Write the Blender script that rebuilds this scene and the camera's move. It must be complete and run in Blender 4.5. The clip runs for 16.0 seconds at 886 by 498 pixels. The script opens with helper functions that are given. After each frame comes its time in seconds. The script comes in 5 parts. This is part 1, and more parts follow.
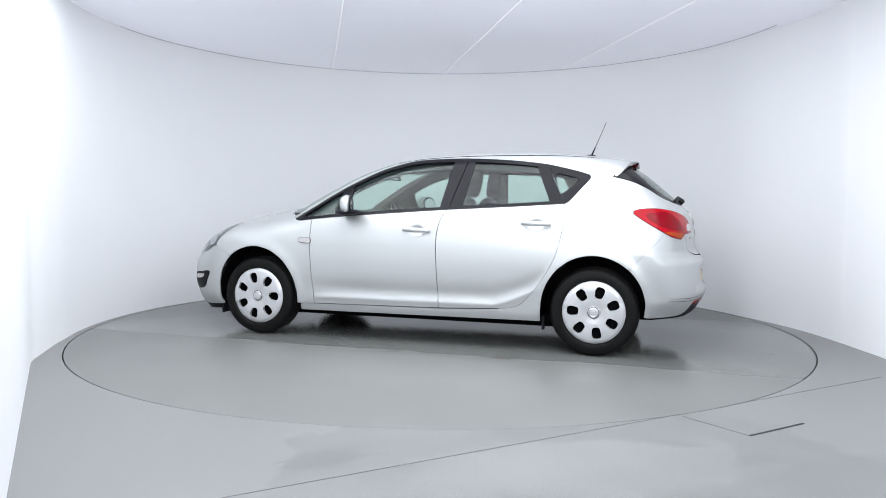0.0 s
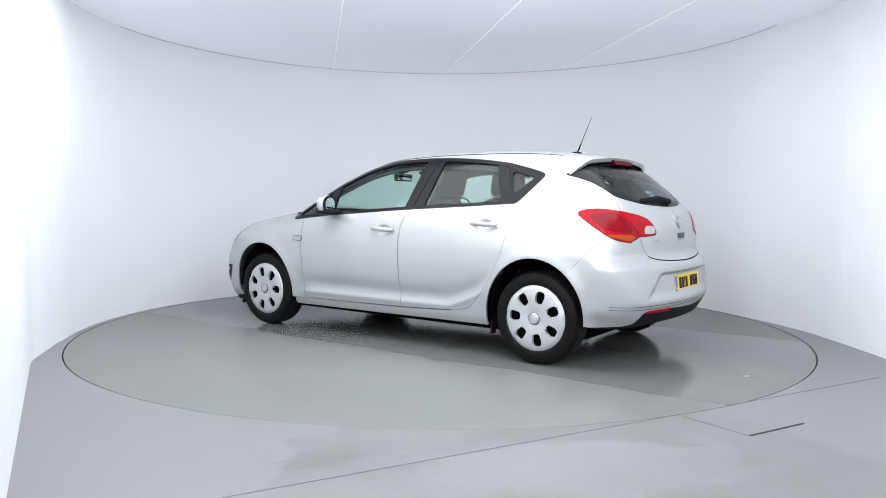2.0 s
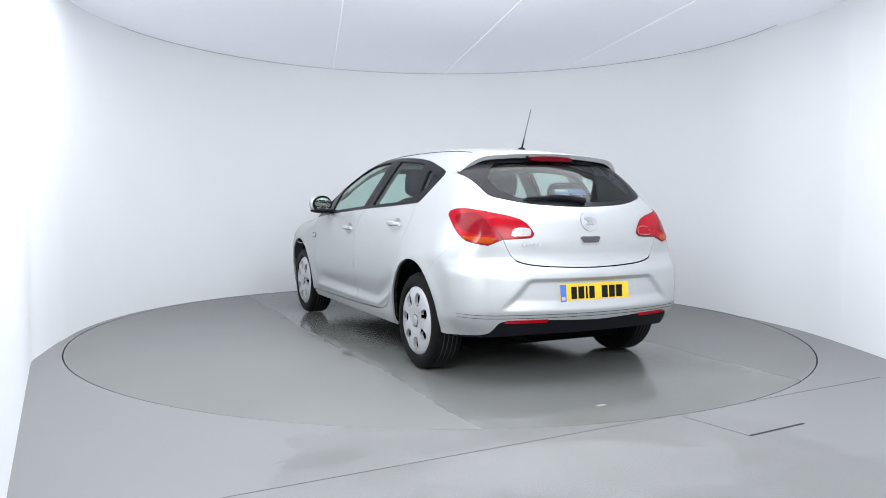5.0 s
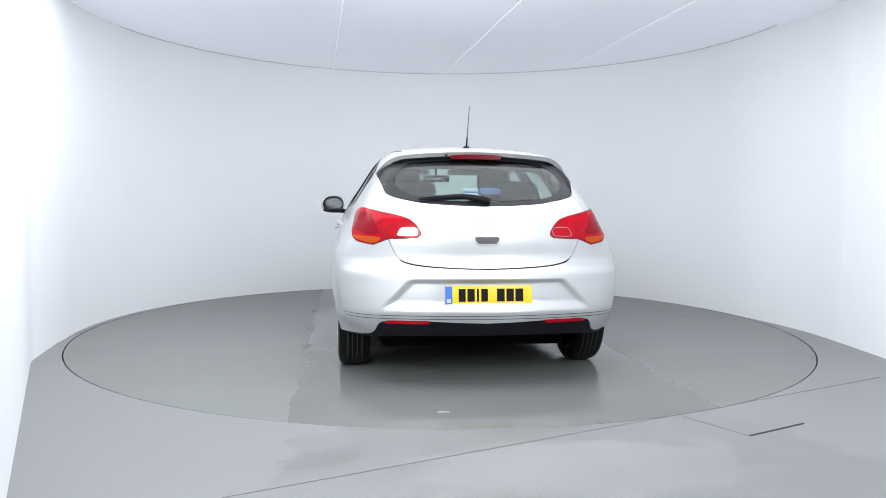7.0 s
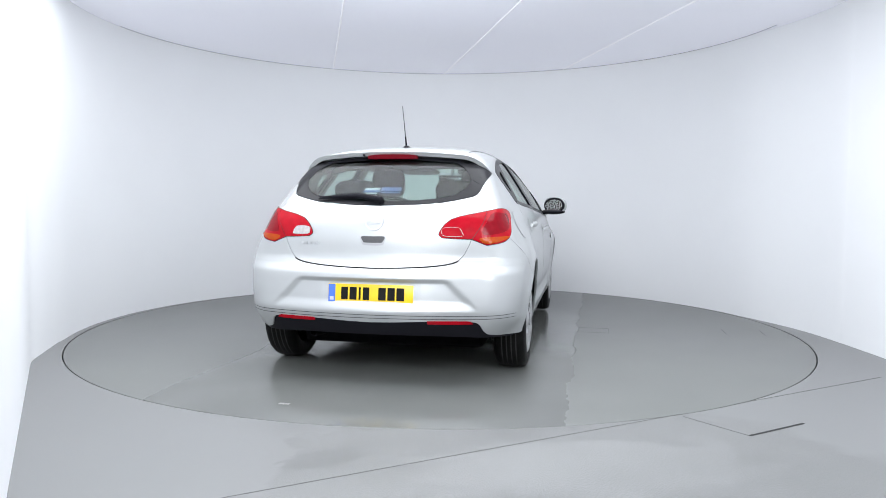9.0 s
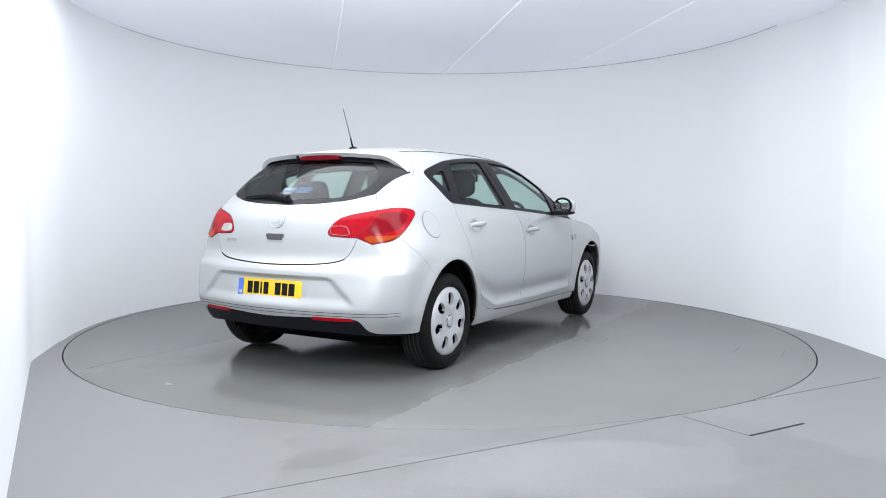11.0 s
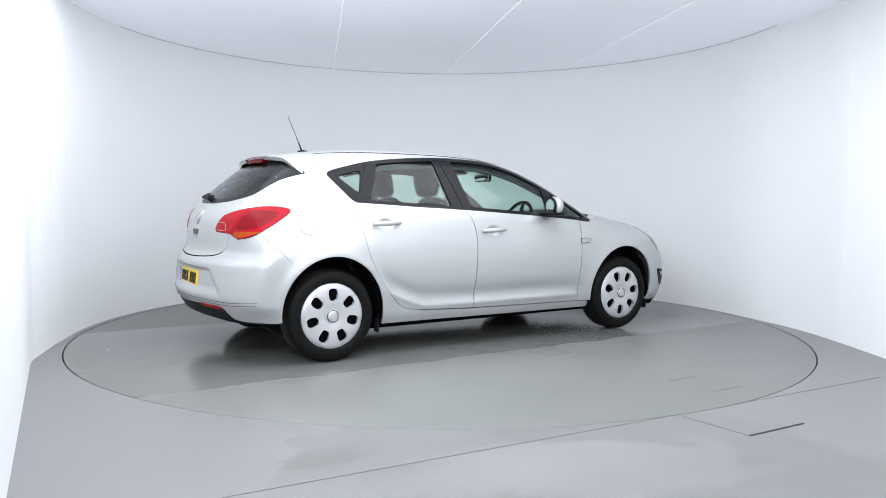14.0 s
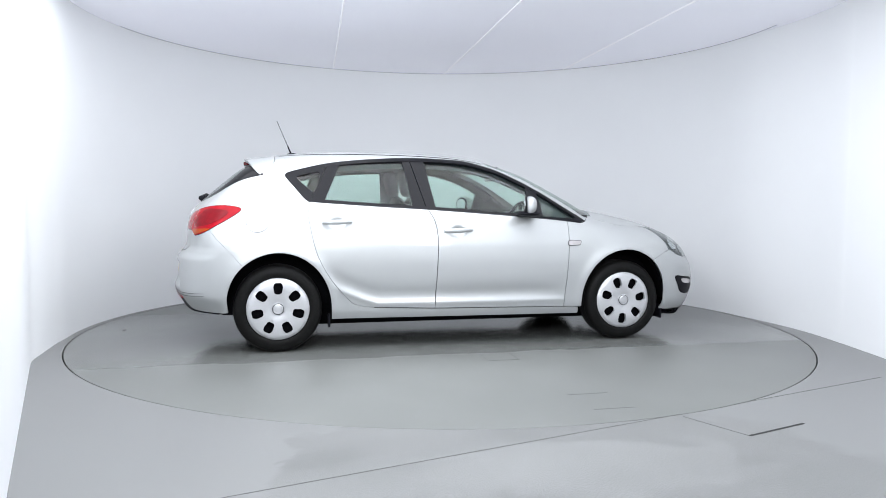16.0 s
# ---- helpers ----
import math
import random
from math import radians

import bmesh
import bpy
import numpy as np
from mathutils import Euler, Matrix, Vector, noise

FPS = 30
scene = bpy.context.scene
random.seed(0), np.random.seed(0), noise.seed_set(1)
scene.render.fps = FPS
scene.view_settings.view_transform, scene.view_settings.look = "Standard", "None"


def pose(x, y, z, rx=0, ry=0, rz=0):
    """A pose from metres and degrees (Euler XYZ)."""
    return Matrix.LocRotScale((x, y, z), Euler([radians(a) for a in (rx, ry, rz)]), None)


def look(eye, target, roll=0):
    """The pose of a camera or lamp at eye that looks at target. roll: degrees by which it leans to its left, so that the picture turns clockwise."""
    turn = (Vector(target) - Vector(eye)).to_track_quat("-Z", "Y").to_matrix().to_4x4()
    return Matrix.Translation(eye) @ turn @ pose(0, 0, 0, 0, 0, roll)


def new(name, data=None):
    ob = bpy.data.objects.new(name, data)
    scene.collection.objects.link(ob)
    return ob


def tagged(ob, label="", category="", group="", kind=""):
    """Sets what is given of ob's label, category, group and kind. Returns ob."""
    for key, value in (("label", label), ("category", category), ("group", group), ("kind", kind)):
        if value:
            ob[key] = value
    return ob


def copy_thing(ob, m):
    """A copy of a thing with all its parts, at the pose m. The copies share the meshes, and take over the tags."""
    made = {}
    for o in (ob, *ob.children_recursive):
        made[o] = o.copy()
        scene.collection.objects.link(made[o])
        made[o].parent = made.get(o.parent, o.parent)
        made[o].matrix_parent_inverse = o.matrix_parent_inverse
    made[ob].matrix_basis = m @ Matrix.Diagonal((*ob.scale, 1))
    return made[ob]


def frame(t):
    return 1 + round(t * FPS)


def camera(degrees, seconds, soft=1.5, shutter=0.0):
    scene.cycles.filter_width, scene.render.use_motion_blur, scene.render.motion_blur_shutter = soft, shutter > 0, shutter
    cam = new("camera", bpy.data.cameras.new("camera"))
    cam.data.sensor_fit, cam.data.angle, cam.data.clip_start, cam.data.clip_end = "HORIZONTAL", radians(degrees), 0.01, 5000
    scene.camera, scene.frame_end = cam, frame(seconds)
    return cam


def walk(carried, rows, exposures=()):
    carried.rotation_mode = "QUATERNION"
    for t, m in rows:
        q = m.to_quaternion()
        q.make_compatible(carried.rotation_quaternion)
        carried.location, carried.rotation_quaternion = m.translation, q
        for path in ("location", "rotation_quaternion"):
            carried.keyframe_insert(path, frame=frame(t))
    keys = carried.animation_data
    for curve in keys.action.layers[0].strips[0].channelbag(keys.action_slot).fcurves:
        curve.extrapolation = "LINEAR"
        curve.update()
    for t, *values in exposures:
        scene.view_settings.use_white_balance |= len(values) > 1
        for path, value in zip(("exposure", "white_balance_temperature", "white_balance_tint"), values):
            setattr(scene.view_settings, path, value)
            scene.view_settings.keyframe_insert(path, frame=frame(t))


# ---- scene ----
LENS = 61.104
EYE = (0.0, -6.479, 1.100)
cam = camera(LENS, 16.0, soft=0.9)
# the camera stands still on its stand before the booth
VIEW = Matrix.Translation(EYE) @ pose(0, 0, 0, 86.245, 0, -0.144) @ pose(0, 0, 0, 0, 0, 0.410)
walk(cam, [(0.0, VIEW), (16.0, VIEW)])

# ---- world and light ----
world = bpy.data.worlds.new("world")
scene.world = world
world.use_nodes = True
world.node_tree.nodes["Background"].inputs[0].default_value = (0.80, 0.86, 1.0, 1)
world.node_tree.nodes["Background"].inputs[1].default_value = 0.10
scene.view_settings.exposure = 0.11
CEILING_Z = 2.665


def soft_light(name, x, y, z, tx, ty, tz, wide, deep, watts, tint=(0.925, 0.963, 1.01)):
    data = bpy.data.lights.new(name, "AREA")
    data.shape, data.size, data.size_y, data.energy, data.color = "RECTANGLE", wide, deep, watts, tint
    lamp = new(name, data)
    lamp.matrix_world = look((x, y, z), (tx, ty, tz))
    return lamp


# added area lamps over the booth's mouth and along its sides, all unseen
soft_light("area_light_front", 0.2, -5.40, 2.12, 0.0, 2.0, 1.7, 5.6, 1.0, 38)
soft_light("area_light_top", -0.3, -1.78, 2.64, -0.3, -1.78, 0.0, 4.6, 2.4, 150)
soft_light("area_light_side", -0.7, -5.3, 2.0, -2.5, -1.5, 1.6, 1.0, 1.3, 84)
soft_light("area_light_side", 1.9, -5.3, 2.0, 3.0, -1.0, 1.8, 1.0, 1.3, 56)


# ---- materials ----
def material(name, color=(0.8, 0.8, 0.8), rough=0.5, metal=0.0, coat=0.0, spec=0.5, noise_scale=0.0, noise_amount=0.0, bump=0.0, bump_scale=60.0,
             stain_scale=0.0, stain_amount=0.0, rough_var=0.0, emit=0.0):
    m = bpy.data.materials.new(name)
    m.use_nodes = True
    nt = m.node_tree
    b = nt.nodes["Principled BSDF"]
    b.inputs["Base Color"].default_value = (*color, 1)
    b.inputs["Roughness"].default_value, b.inputs["Metallic"].default_value = rough, metal
    b.inputs["Coat Weight"].default_value, b.inputs["Coat Roughness"].default_value = coat, 0.03
    b.inputs["Specular IOR Level"].default_value = spec
    if emit:
        b.inputs["Emission Color"].default_value, b.inputs["Emission Strength"].default_value = (*color, 1), emit
    tex = nt.nodes.new("ShaderNodeTexCoord")
    last = None
    for scale, amount in ((noise_scale, noise_amount), (stain_scale, stain_amount)):
        if scale and amount:
            n = nt.nodes.new("ShaderNodeTexNoise")
            n.inputs["Scale"].default_value, n.inputs["Detail"].default_value = scale, 6
            nt.links.new(tex.outputs["Object"], n.inputs["Vector"])
            ramp = nt.nodes.new("ShaderNodeMapRange")
            ramp.inputs["From Min"].default_value, ramp.inputs["From Max"].default_value = 0.3, 0.7
            ramp.inputs["To Min"].default_value, ramp.inputs["To Max"].default_value = 1 - amount, 1 + amount
            nt.links.new(n.outputs["Fac"], ramp.inputs["Value"])
            mul = nt.nodes.new("ShaderNodeVectorMath")
            mul.operation = "SCALE"
            if last is None:
                mul.inputs[0].default_value = color
            else:
                nt.links.new(last, mul.inputs[0])
            nt.links.new(ramp.outputs[0], mul.inputs["Scale"])
            last = mul.outputs[0]
            if rough_var:
                rr = nt.nodes.new("ShaderNodeMapRange")
                rr.inputs["From Min"].default_value, rr.inputs["From Max"].default_value = 0.3, 0.7
                rr.inputs["To Min"].default_value, rr.inputs["To Max"].default_value = rough - rough_var, rough + rough_var
                nt.links.new(n.outputs["Fac"], rr.inputs["Value"])
                nt.links.new(rr.outputs[0], b.inputs["Roughness"])
    if last is not None:
        nt.links.new(last, b.inputs["Base Color"])
    if bump:
        n = nt.nodes.new("ShaderNodeTexNoise")
        n.inputs["Scale"].default_value, n.inputs["Detail"].default_value = bump_scale, 4
        nt.links.new(tex.outputs["Object"], n.inputs["Vector"])
        bp = nt.nodes.new("ShaderNodeBump")
        bp.inputs["Strength"].default_value, bp.inputs["Distance"].default_value = 1.0, bump
        nt.links.new(n.outputs["Fac"], bp.inputs["Height"])
        nt.links.new(bp.outputs[0], b.inputs["Normal"])
    return m


def glass_material(name, tint, gloss=1.0):
    m = bpy.data.materials.new(name)
    m.use_nodes = True
    nt = m.node_tree
    nt.nodes.remove(nt.nodes["Principled BSDF"])
    clear, shine, mix, facing, power, scale = (nt.nodes.new("ShaderNode" + k) for k in ("BsdfTransparent", "BsdfGlossy", "MixShader", "LayerWeight", "Math", "Math"))
    clear.inputs[0].default_value = (*tint, 1)
    shine.inputs["Roughness"].default_value = 0.01
    power.operation, power.inputs[1].default_value = "POWER", 5.0
    scale.operation, scale.inputs[1].default_value, scale.inputs[2].default_value = "MULTIPLY_ADD", 0.90 * gloss, 0.035 * gloss
    facing.inputs[0].default_value = 0.5
    nt.links.new(facing.outputs["Facing"], power.inputs[0])
    nt.links.new(power.outputs[0], scale.inputs[0])
    nt.links.new(scale.outputs[0], mix.inputs[0])
    nt.links.new(clear.outputs[0], mix.inputs[1])
    nt.links.new(shine.outputs[0], mix.inputs[2])
    nt.links.new(mix.outputs[0], nt.nodes["Material Output"].inputs["Surface"])
    return m


WALL = material("wall_paint", (0.80, 0.81, 0.82), 0.6, noise_scale=1.2, noise_amount=0.012, bump=0.0004, bump_scale=90)
# ceiling and seams get a slight glow, added to lift their brightness
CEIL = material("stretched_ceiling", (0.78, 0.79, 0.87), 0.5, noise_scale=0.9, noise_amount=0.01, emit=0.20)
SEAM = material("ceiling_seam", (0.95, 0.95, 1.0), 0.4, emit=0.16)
FLOOR = material("floor_paint", (0.160, 0.162, 0.160), 0.45, noise_scale=2.2, noise_amount=0.07, stain_scale=150, stain_amount=0.34, rough_var=0.05, bump=0.0012, bump_scale=150)
TABLE = material("turntable_paint", (0.143, 0.148, 0.142), 0.24, noise_scale=2.0, noise_amount=0.05, stain_scale=150, stain_amount=0.04, bump=0.0002, bump_scale=200)


def add_lane(m):
    """The shinier worn lane on which cars are driven on, with ragged edges: |y| under about 1.12 m on the plate. Its
    darker colour paints in the car's reflection.
    """
    nt = m.node_tree
    b = nt.nodes["Principled BSDF"]
    make = lambda kind, **kw: nt.nodes.new("ShaderNode" + kind)
    tex, sep, n1, n2 = make("TexCoord"), make("SeparateXYZ"), make("TexNoise"), make("TexNoise")
    nt.links.new(tex.outputs["Object"], sep.inputs[0])
    total = sep.outputs["Y"]
    for n, scale, amount in ((n1, 1.6, 0.16), (n2, 14.0, 0.045)):
        n.inputs["Scale"].default_value, n.inputs["Detail"].default_value = scale, 3
        nt.links.new(tex.outputs["Object"], n.inputs["Vector"])
        k = make("Math")
        k.operation, k.inputs[1].default_value = "MULTIPLY_ADD", amount
        nt.links.new(n.outputs["Fac"], k.inputs[0])
        nt.links.new(total, k.inputs[2])
        total = k.outputs[0]
    shift, size, edge = make("Math"), make("Math"), make("MapRange")
    shift.operation, shift.inputs[1].default_value = "SUBTRACT", 0.07
    size.operation = "ABSOLUTE"
    nt.links.new(total, shift.inputs[0])
    nt.links.new(shift.outputs[0], size.inputs[0])
    edge.inputs["From Min"].default_value, edge.inputs["From Max"].default_value = 1.125, 1.145
    edge.inputs["To Min"].default_value, edge.inputs["To Max"].default_value = 1.0, 0.0
    nt.links.new(size.outputs[0], edge.inputs["Value"])
    mixer = make("Mix")
    mixer.data_type = "RGBA"
    old = b.inputs["Base Color"].links[0].from_socket
    dark = make("VectorMath")
    dark.operation = "SCALE"
    dark.inputs["Scale"].default_value = 0.87
    nt.links.new(old, dark.inputs[0])
    nt.links.new(edge.outputs[0], mixer.inputs[0])
    nt.links.new(old, mixer.inputs[6])
    nt.links.new(dark.outputs[0], mixer.inputs[7])
    nt.links.new(mixer.outputs[2], b.inputs["Base Color"])
    gloss = make("MapRange")
    gloss.inputs["To Min"].default_value, gloss.inputs["To Max"].default_value = 0.36, 0.135
    nt.links.new(edge.outputs[0], gloss.inputs["Value"])
    nt.links.new(gloss.outputs[0], b.inputs["Roughness"])


add_lane(TABLE)


def add_paint(m, color, rough):
    """Smooth grey paint left and far right of the bare concrete, worn off along a ragged border."""
    nt = m.node_tree
    b = nt.nodes["Principled BSDF"]
    tex, sep, n, wave, lean, left, right, both, mixer, sheen = (nt.nodes.new("ShaderNode" + k) for k in ("TexCoord", "SeparateXYZ", "TexNoise", "Math", "Math", "MapRange", "MapRange", "Math", "Mix", "Mix"))
    nt.links.new(tex.outputs["Object"], sep.inputs[0])
    n.inputs["Scale"].default_value, n.inputs["Detail"].default_value = 2.6, 7
    nt.links.new(tex.outputs["Object"], n.inputs["Vector"])
    wave.operation, wave.inputs[1].default_value = "MULTIPLY_ADD", 1.1
    nt.links.new(n.outputs["Fac"], wave.inputs[0])
    nt.links.new(sep.outputs["X"], wave.inputs[2])
    lean.operation, lean.inputs[1].default_value = "MULTIPLY_ADD", 0.9
    nt.links.new(sep.outputs["Y"], lean.inputs[0])
    nt.links.new(wave.outputs[0], lean.inputs[2])
    for node, a, c, source in ((left, -0.02, -0.10, wave), (right, -0.55, -0.35, lean)):
        node.inputs["From Min"].default_value, node.inputs["From Max"].default_value = a, c
        nt.links.new(source.outputs[0], node.inputs["Value"])
    both.operation = "MAXIMUM"
    nt.links.new(left.outputs[0], both.inputs[0])
    nt.links.new(right.outputs[0], both.inputs[1])
    old, worn = b.inputs["Base Color"].links[0].from_socket, b.inputs["Roughness"].links[0].from_socket
    mixer.data_type, sheen.data_type = "RGBA", "FLOAT"
    nt.links.new(both.outputs[0], mixer.inputs[0])
    nt.links.new(old, mixer.inputs[6])
    mixer.inputs[7].default_value = (*color, 1)
    nt.links.new(mixer.outputs[2], b.inputs["Base Color"])
    nt.links.new(both.outputs[0], sheen.inputs[0])
    nt.links.new(worn, sheen.inputs[2])
    sheen.inputs[3].default_value = rough
    nt.links.new(sheen.outputs[0], b.inputs["Roughness"])
    bump = b.inputs["Normal"].links[0].from_node
    less = nt.nodes.new("ShaderNodeMapRange")
    less.inputs["To Min"].default_value, less.inputs["To Max"].default_value = 1.0, 0.12
    nt.links.new(both.outputs[0], less.inputs["Value"])
    nt.links.new(less.outputs[0], bump.inputs["Strength"])


add_paint(FLOOR, (0.173, 0.175, 0.174), 0.38)


def add_patch(m, x, y, rx, ry, tilt, dark, rough):
    """A worn damp patch on the floor with a ragged rim."""
    nt = m.node_tree
    b = nt.nodes["Principled BSDF"]
    tex, place, n, warp, size, edge, mixer, scale, sheen = (nt.nodes.new("ShaderNode" + k) for k in ("TexCoord", "Mapping", "TexNoise", "VectorMath", "VectorMath", "MapRange", "Mix", "VectorMath", "Mix"))
    place.vector_type = "TEXTURE"
    place.inputs["Location"].default_value, place.inputs["Rotation"].default_value, place.inputs["Scale"].default_value = (x, y, 0), (0, 0, radians(tilt)), (rx, ry, 1)
    nt.links.new(tex.outputs["Object"], place.inputs["Vector"])
    n.inputs["Scale"].default_value, n.inputs["Detail"].default_value = 3.0, 5
    nt.links.new(place.outputs[0], n.inputs["Vector"])
    warp.operation = "MULTIPLY_ADD"
    warp.inputs[1].default_value = (1.6, 1.6, 0)
    nt.links.new(n.outputs["Color"], warp.inputs[0])
    nt.links.new(place.outputs[0], warp.inputs[2])
    shift = nt.nodes.new("ShaderNodeVectorMath")
    shift.inputs[1].default_value = (-0.8, -0.8, 0)
    nt.links.new(warp.outputs[0], shift.inputs[0])
    size.operation = "LENGTH"
    nt.links.new(shift.outputs[0], size.inputs[0])
    edge.inputs["From Min"].default_value, edge.inputs["From Max"].default_value = 0.9, 1.1
    edge.inputs["To Min"].default_value, edge.inputs["To Max"].default_value = 1.0, 0.0
    nt.links.new(size.outputs["Value"], edge.inputs["Value"])
    old = b.inputs["Base Color"].links[0].from_socket
    mixer.data_type, scale.operation, scale.inputs["Scale"].default_value = "RGBA", "SCALE", dark
    nt.links.new(old, scale.inputs[0])
    nt.links.new(edge.outputs[0], mixer.inputs[0])
    nt.links.new(old, mixer.inputs[6])
    nt.links.new(scale.outputs[0], mixer.inputs[7])
    nt.links.new(mixer.outputs[2], b.inputs["Base Color"])
    worn = b.inputs["Roughness"].links[0].from_socket
    sheen.data_type = "FLOAT"
    nt.links.new(edge.outputs[0], sheen.inputs[0])
    nt.links.new(worn, sheen.inputs[2])
    sheen.inputs[3].default_value = rough
    nt.links.new(sheen.outputs[0], b.inputs["Roughness"])


add_patch(FLOOR, -0.50, -3.36, 0.19, 0.11, 35, 0.87, 0.40)
add_patch(FLOOR, 0.62, -3.42, 0.75, 0.35, 10, 1.16, 0.55)
GAP = material("dark_gap", (0.02, 0.02, 0.02), 0.8)
PAINT = material("silver_paint", (0.415, 0.428, 0.433), 0.42, metal=0.45, coat=0.55, noise_scale=900, noise_amount=0.05)
BLACK = material("black_plastic", (0.008, 0.008, 0.011), 0.5, spec=0.09, noise_scale=300, noise_amount=0.1)
GLOSS_BLACK = material("gloss_black_trim", (0.008, 0.008, 0.010), 0.28, spec=0.12, noise_scale=40, noise_amount=0.05)
RUBBER = material("tyre_rubber", (0.006, 0.006, 0.006), 0.5, spec=0.09, noise_scale=60, noise_amount=0.25, bump=0.0005, bump_scale=300)
INNER = material("dark_underbody", (0.004, 0.004, 0.005), 0.9, spec=0.05, noise_scale=30, noise_amount=0.3)
CLOTH = material("charcoal_seat_cloth", (0.012, 0.013, 0.015), 0.9, noise_scale=120, noise_amount=0.15, bump=0.0003, bump_scale=120)
TRIM = material("grey_cabin_trim", (0.035, 0.036, 0.039), 0.6, noise_scale=60, noise_amount=0.1)
LINING = material("grey_headlining", (0.16, 0.165, 0.165), 0.9, noise_scale=80, noise_amount=0.06)
COVER = material("silver_wheel_cover", (0.46, 0.466, 0.48), 0.36, metal=0.35, coat=0.4, noise_scale=300, noise_amount=0.04)
CHROME = material("chrome", (0.62, 0.63, 0.65), 0.18, metal=1.0, noise_scale=50, noise_amount=0.02)
RED = material("red_lamp_lens", (0.30, 0.003, 0.010), 0.09, spec=0.13, noise_scale=24, noise_amount=0.12, bump=0.0015, bump_scale=22)
DEEP_RED = material("deep_red_lens", (0.17, 0.002, 0.007), 0.09, spec=0.15, noise_scale=30, noise_amount=0.14, bump=0.0015, bump_scale=26)
DARK_RED = material("dark_red_lens", (0.09, 0.002, 0.006), 0.2, spec=0.06, noise_scale=70, noise_amount=0.12)
ROD = material("grey_rod", (0.10, 0.10, 0.105), 0.4, metal=0.5, noise_scale=90, noise_amount=0.1)
AMBER = material("amber_lamp_lens", (0.34, 0.050, 0.006), 0.12, spec=0.14, noise_scale=60, noise_amount=0.1)
CLEAR_LENS = material("clear_lamp_lens", (0.40, 0.38, 0.38), 0.10, metal=0.3, coat=1.0, noise_scale=60, noise_amount=0.15)
YELLOW = material("yellow_plate", (0.74, 0.50, 0.012), 0.35, noise_scale=120, noise_amount=0.03)
BLUE = material("blue_band", (0.05, 0.14, 0.55), 0.35, noise_scale=120, noise_amount=0.03)
GREY_JOINT = material("grey_joint", (0.055, 0.055, 0.058), 0.7)
FAINT_JOINT = material("faint_joint", (0.125, 0.126, 0.126), 0.5)
SCUFF = material("pale_scuff", (0.23, 0.225, 0.22), 0.6, noise_scale=60, noise_amount=0.3)
SPLASH = material("dried_splash", (0.095, 0.090, 0.080), 0.35, noise_scale=90, noise_amount=0.3)
CEIL_JOINT = material("pale_joint", (0.45, 0.45, 0.46), 0.7)
INK = material("black_ink", (0.008, 0.008, 0.008), 0.5, spec=0.1)
GLASS = glass_material("green_tinted_glass", (0.74, 0.89, 0.83))
DARK_GLASS = glass_material("tinted_rear_glass", (0.52, 0.63, 0.60))
MIRROR = material("mirror", (0.85, 0.87, 0.88), 0.02, metal=1.0)
STICKER_BLUE = material("blue_sticker", (0.03, 0.075, 0.26), 0.4)
STICKER_WHITE = material("white_sticker", (0.42, 0.44, 0.48), 0.4)

# ---- the car's outer form: x forwards from the middle of the wheelbase, y to its left, z up ----
def spline(pairs):
    """A smooth monotone curve through a few (x, y) pairs."""
    xs, ys = (np.array(v, float) for v in zip(*sorted(pairs)))
    h, d = np.diff(xs), np.diff(ys) / np.diff(xs)
    m = np.concatenate([[d[0]], np.where(d[1:] * d[:-1] > 0, 2 * d[1:] * d[:-1] / np.where(d[1:] + d[:-1] == 0, 1, d[1:] + d[:-1]), 0), [d[-1]]])

    def value(x):
        x = np.clip(x, xs[0], xs[-1])
        i = np.clip(np.searchsorted(xs, x) - 1, 0, len(h) - 1)
        t = (x - xs[i]) / h[i]
        return ((1 + 2 * t) * (1 - t) ** 2 * ys[i] + t * (1 - t) ** 2 * h[i] * m[i]
                + t * t * (3 - 2 * t) * ys[i + 1] + t * t * (t - 1) * h[i] * m[i + 1])
    return value


AXLE, HUB_Z = 1.3425, 0.315
TOP_LINE = spline([(2.3, 0.59), (2.15, 0.770), (2.0, 0.845), (1.8, 0.910), (1.6, 0.960), (1.4, 1.002), (1.25, 1.029), (1.1, 1.108), (0.93, 1.195),
                   (0.66, 1.324), (0.4, 1.405), (0.15, 1.452), (-0.1, 1.474), (-0.34, 1.485), (-0.58, 1.487), (-0.81, 1.485),
                   (-1.03, 1.475), (-1.25, 1.456), (-1.45, 1.429), (-1.7, 1.392)])
HALF_WIDTH = spline([(0.1, 0.78), (0.20, 0.825), (0.28, 0.858), (0.36, 0.868), (0.45, 0.878), (0.55, 0.888), (0.65, 0.892), (0.75, 0.888),
                     (0.85, 0.873), (0.95, 0.846), (1.05, 0.795), (1.15, 0.735), (1.25, 0.672), (1.35, 0.607), (1.42, 0.552), (1.55, 0.44)])
PLAN_LOW = spline([(2.3, 0.80), (1.95, 0.90), (1.7, 0.965), (1.34, 0.995), (0.9, 0.995), (0.0, 1.0), (-0.6, 0.995), (-1.0, 1.0), (-1.34, 1.015),
                   (-1.6, 1.015), (-1.8, 0.98), (-2.0, 0.90), (-2.3, 0.80)])
PLAN_HIGH = spline([(2.3, 0.70), (1.8, 0.87), (1.4, 0.95), (1.0, 0.99), (0.4, 1.0), (0.0, 1.0), (-0.5, 0.993), (-0.93, 0.972), (-1.3, 0.952),
                    (-1.5, 0.935), (-1.6, 0.925), (-1.8, 0.885), (-2.2, 0.80)])
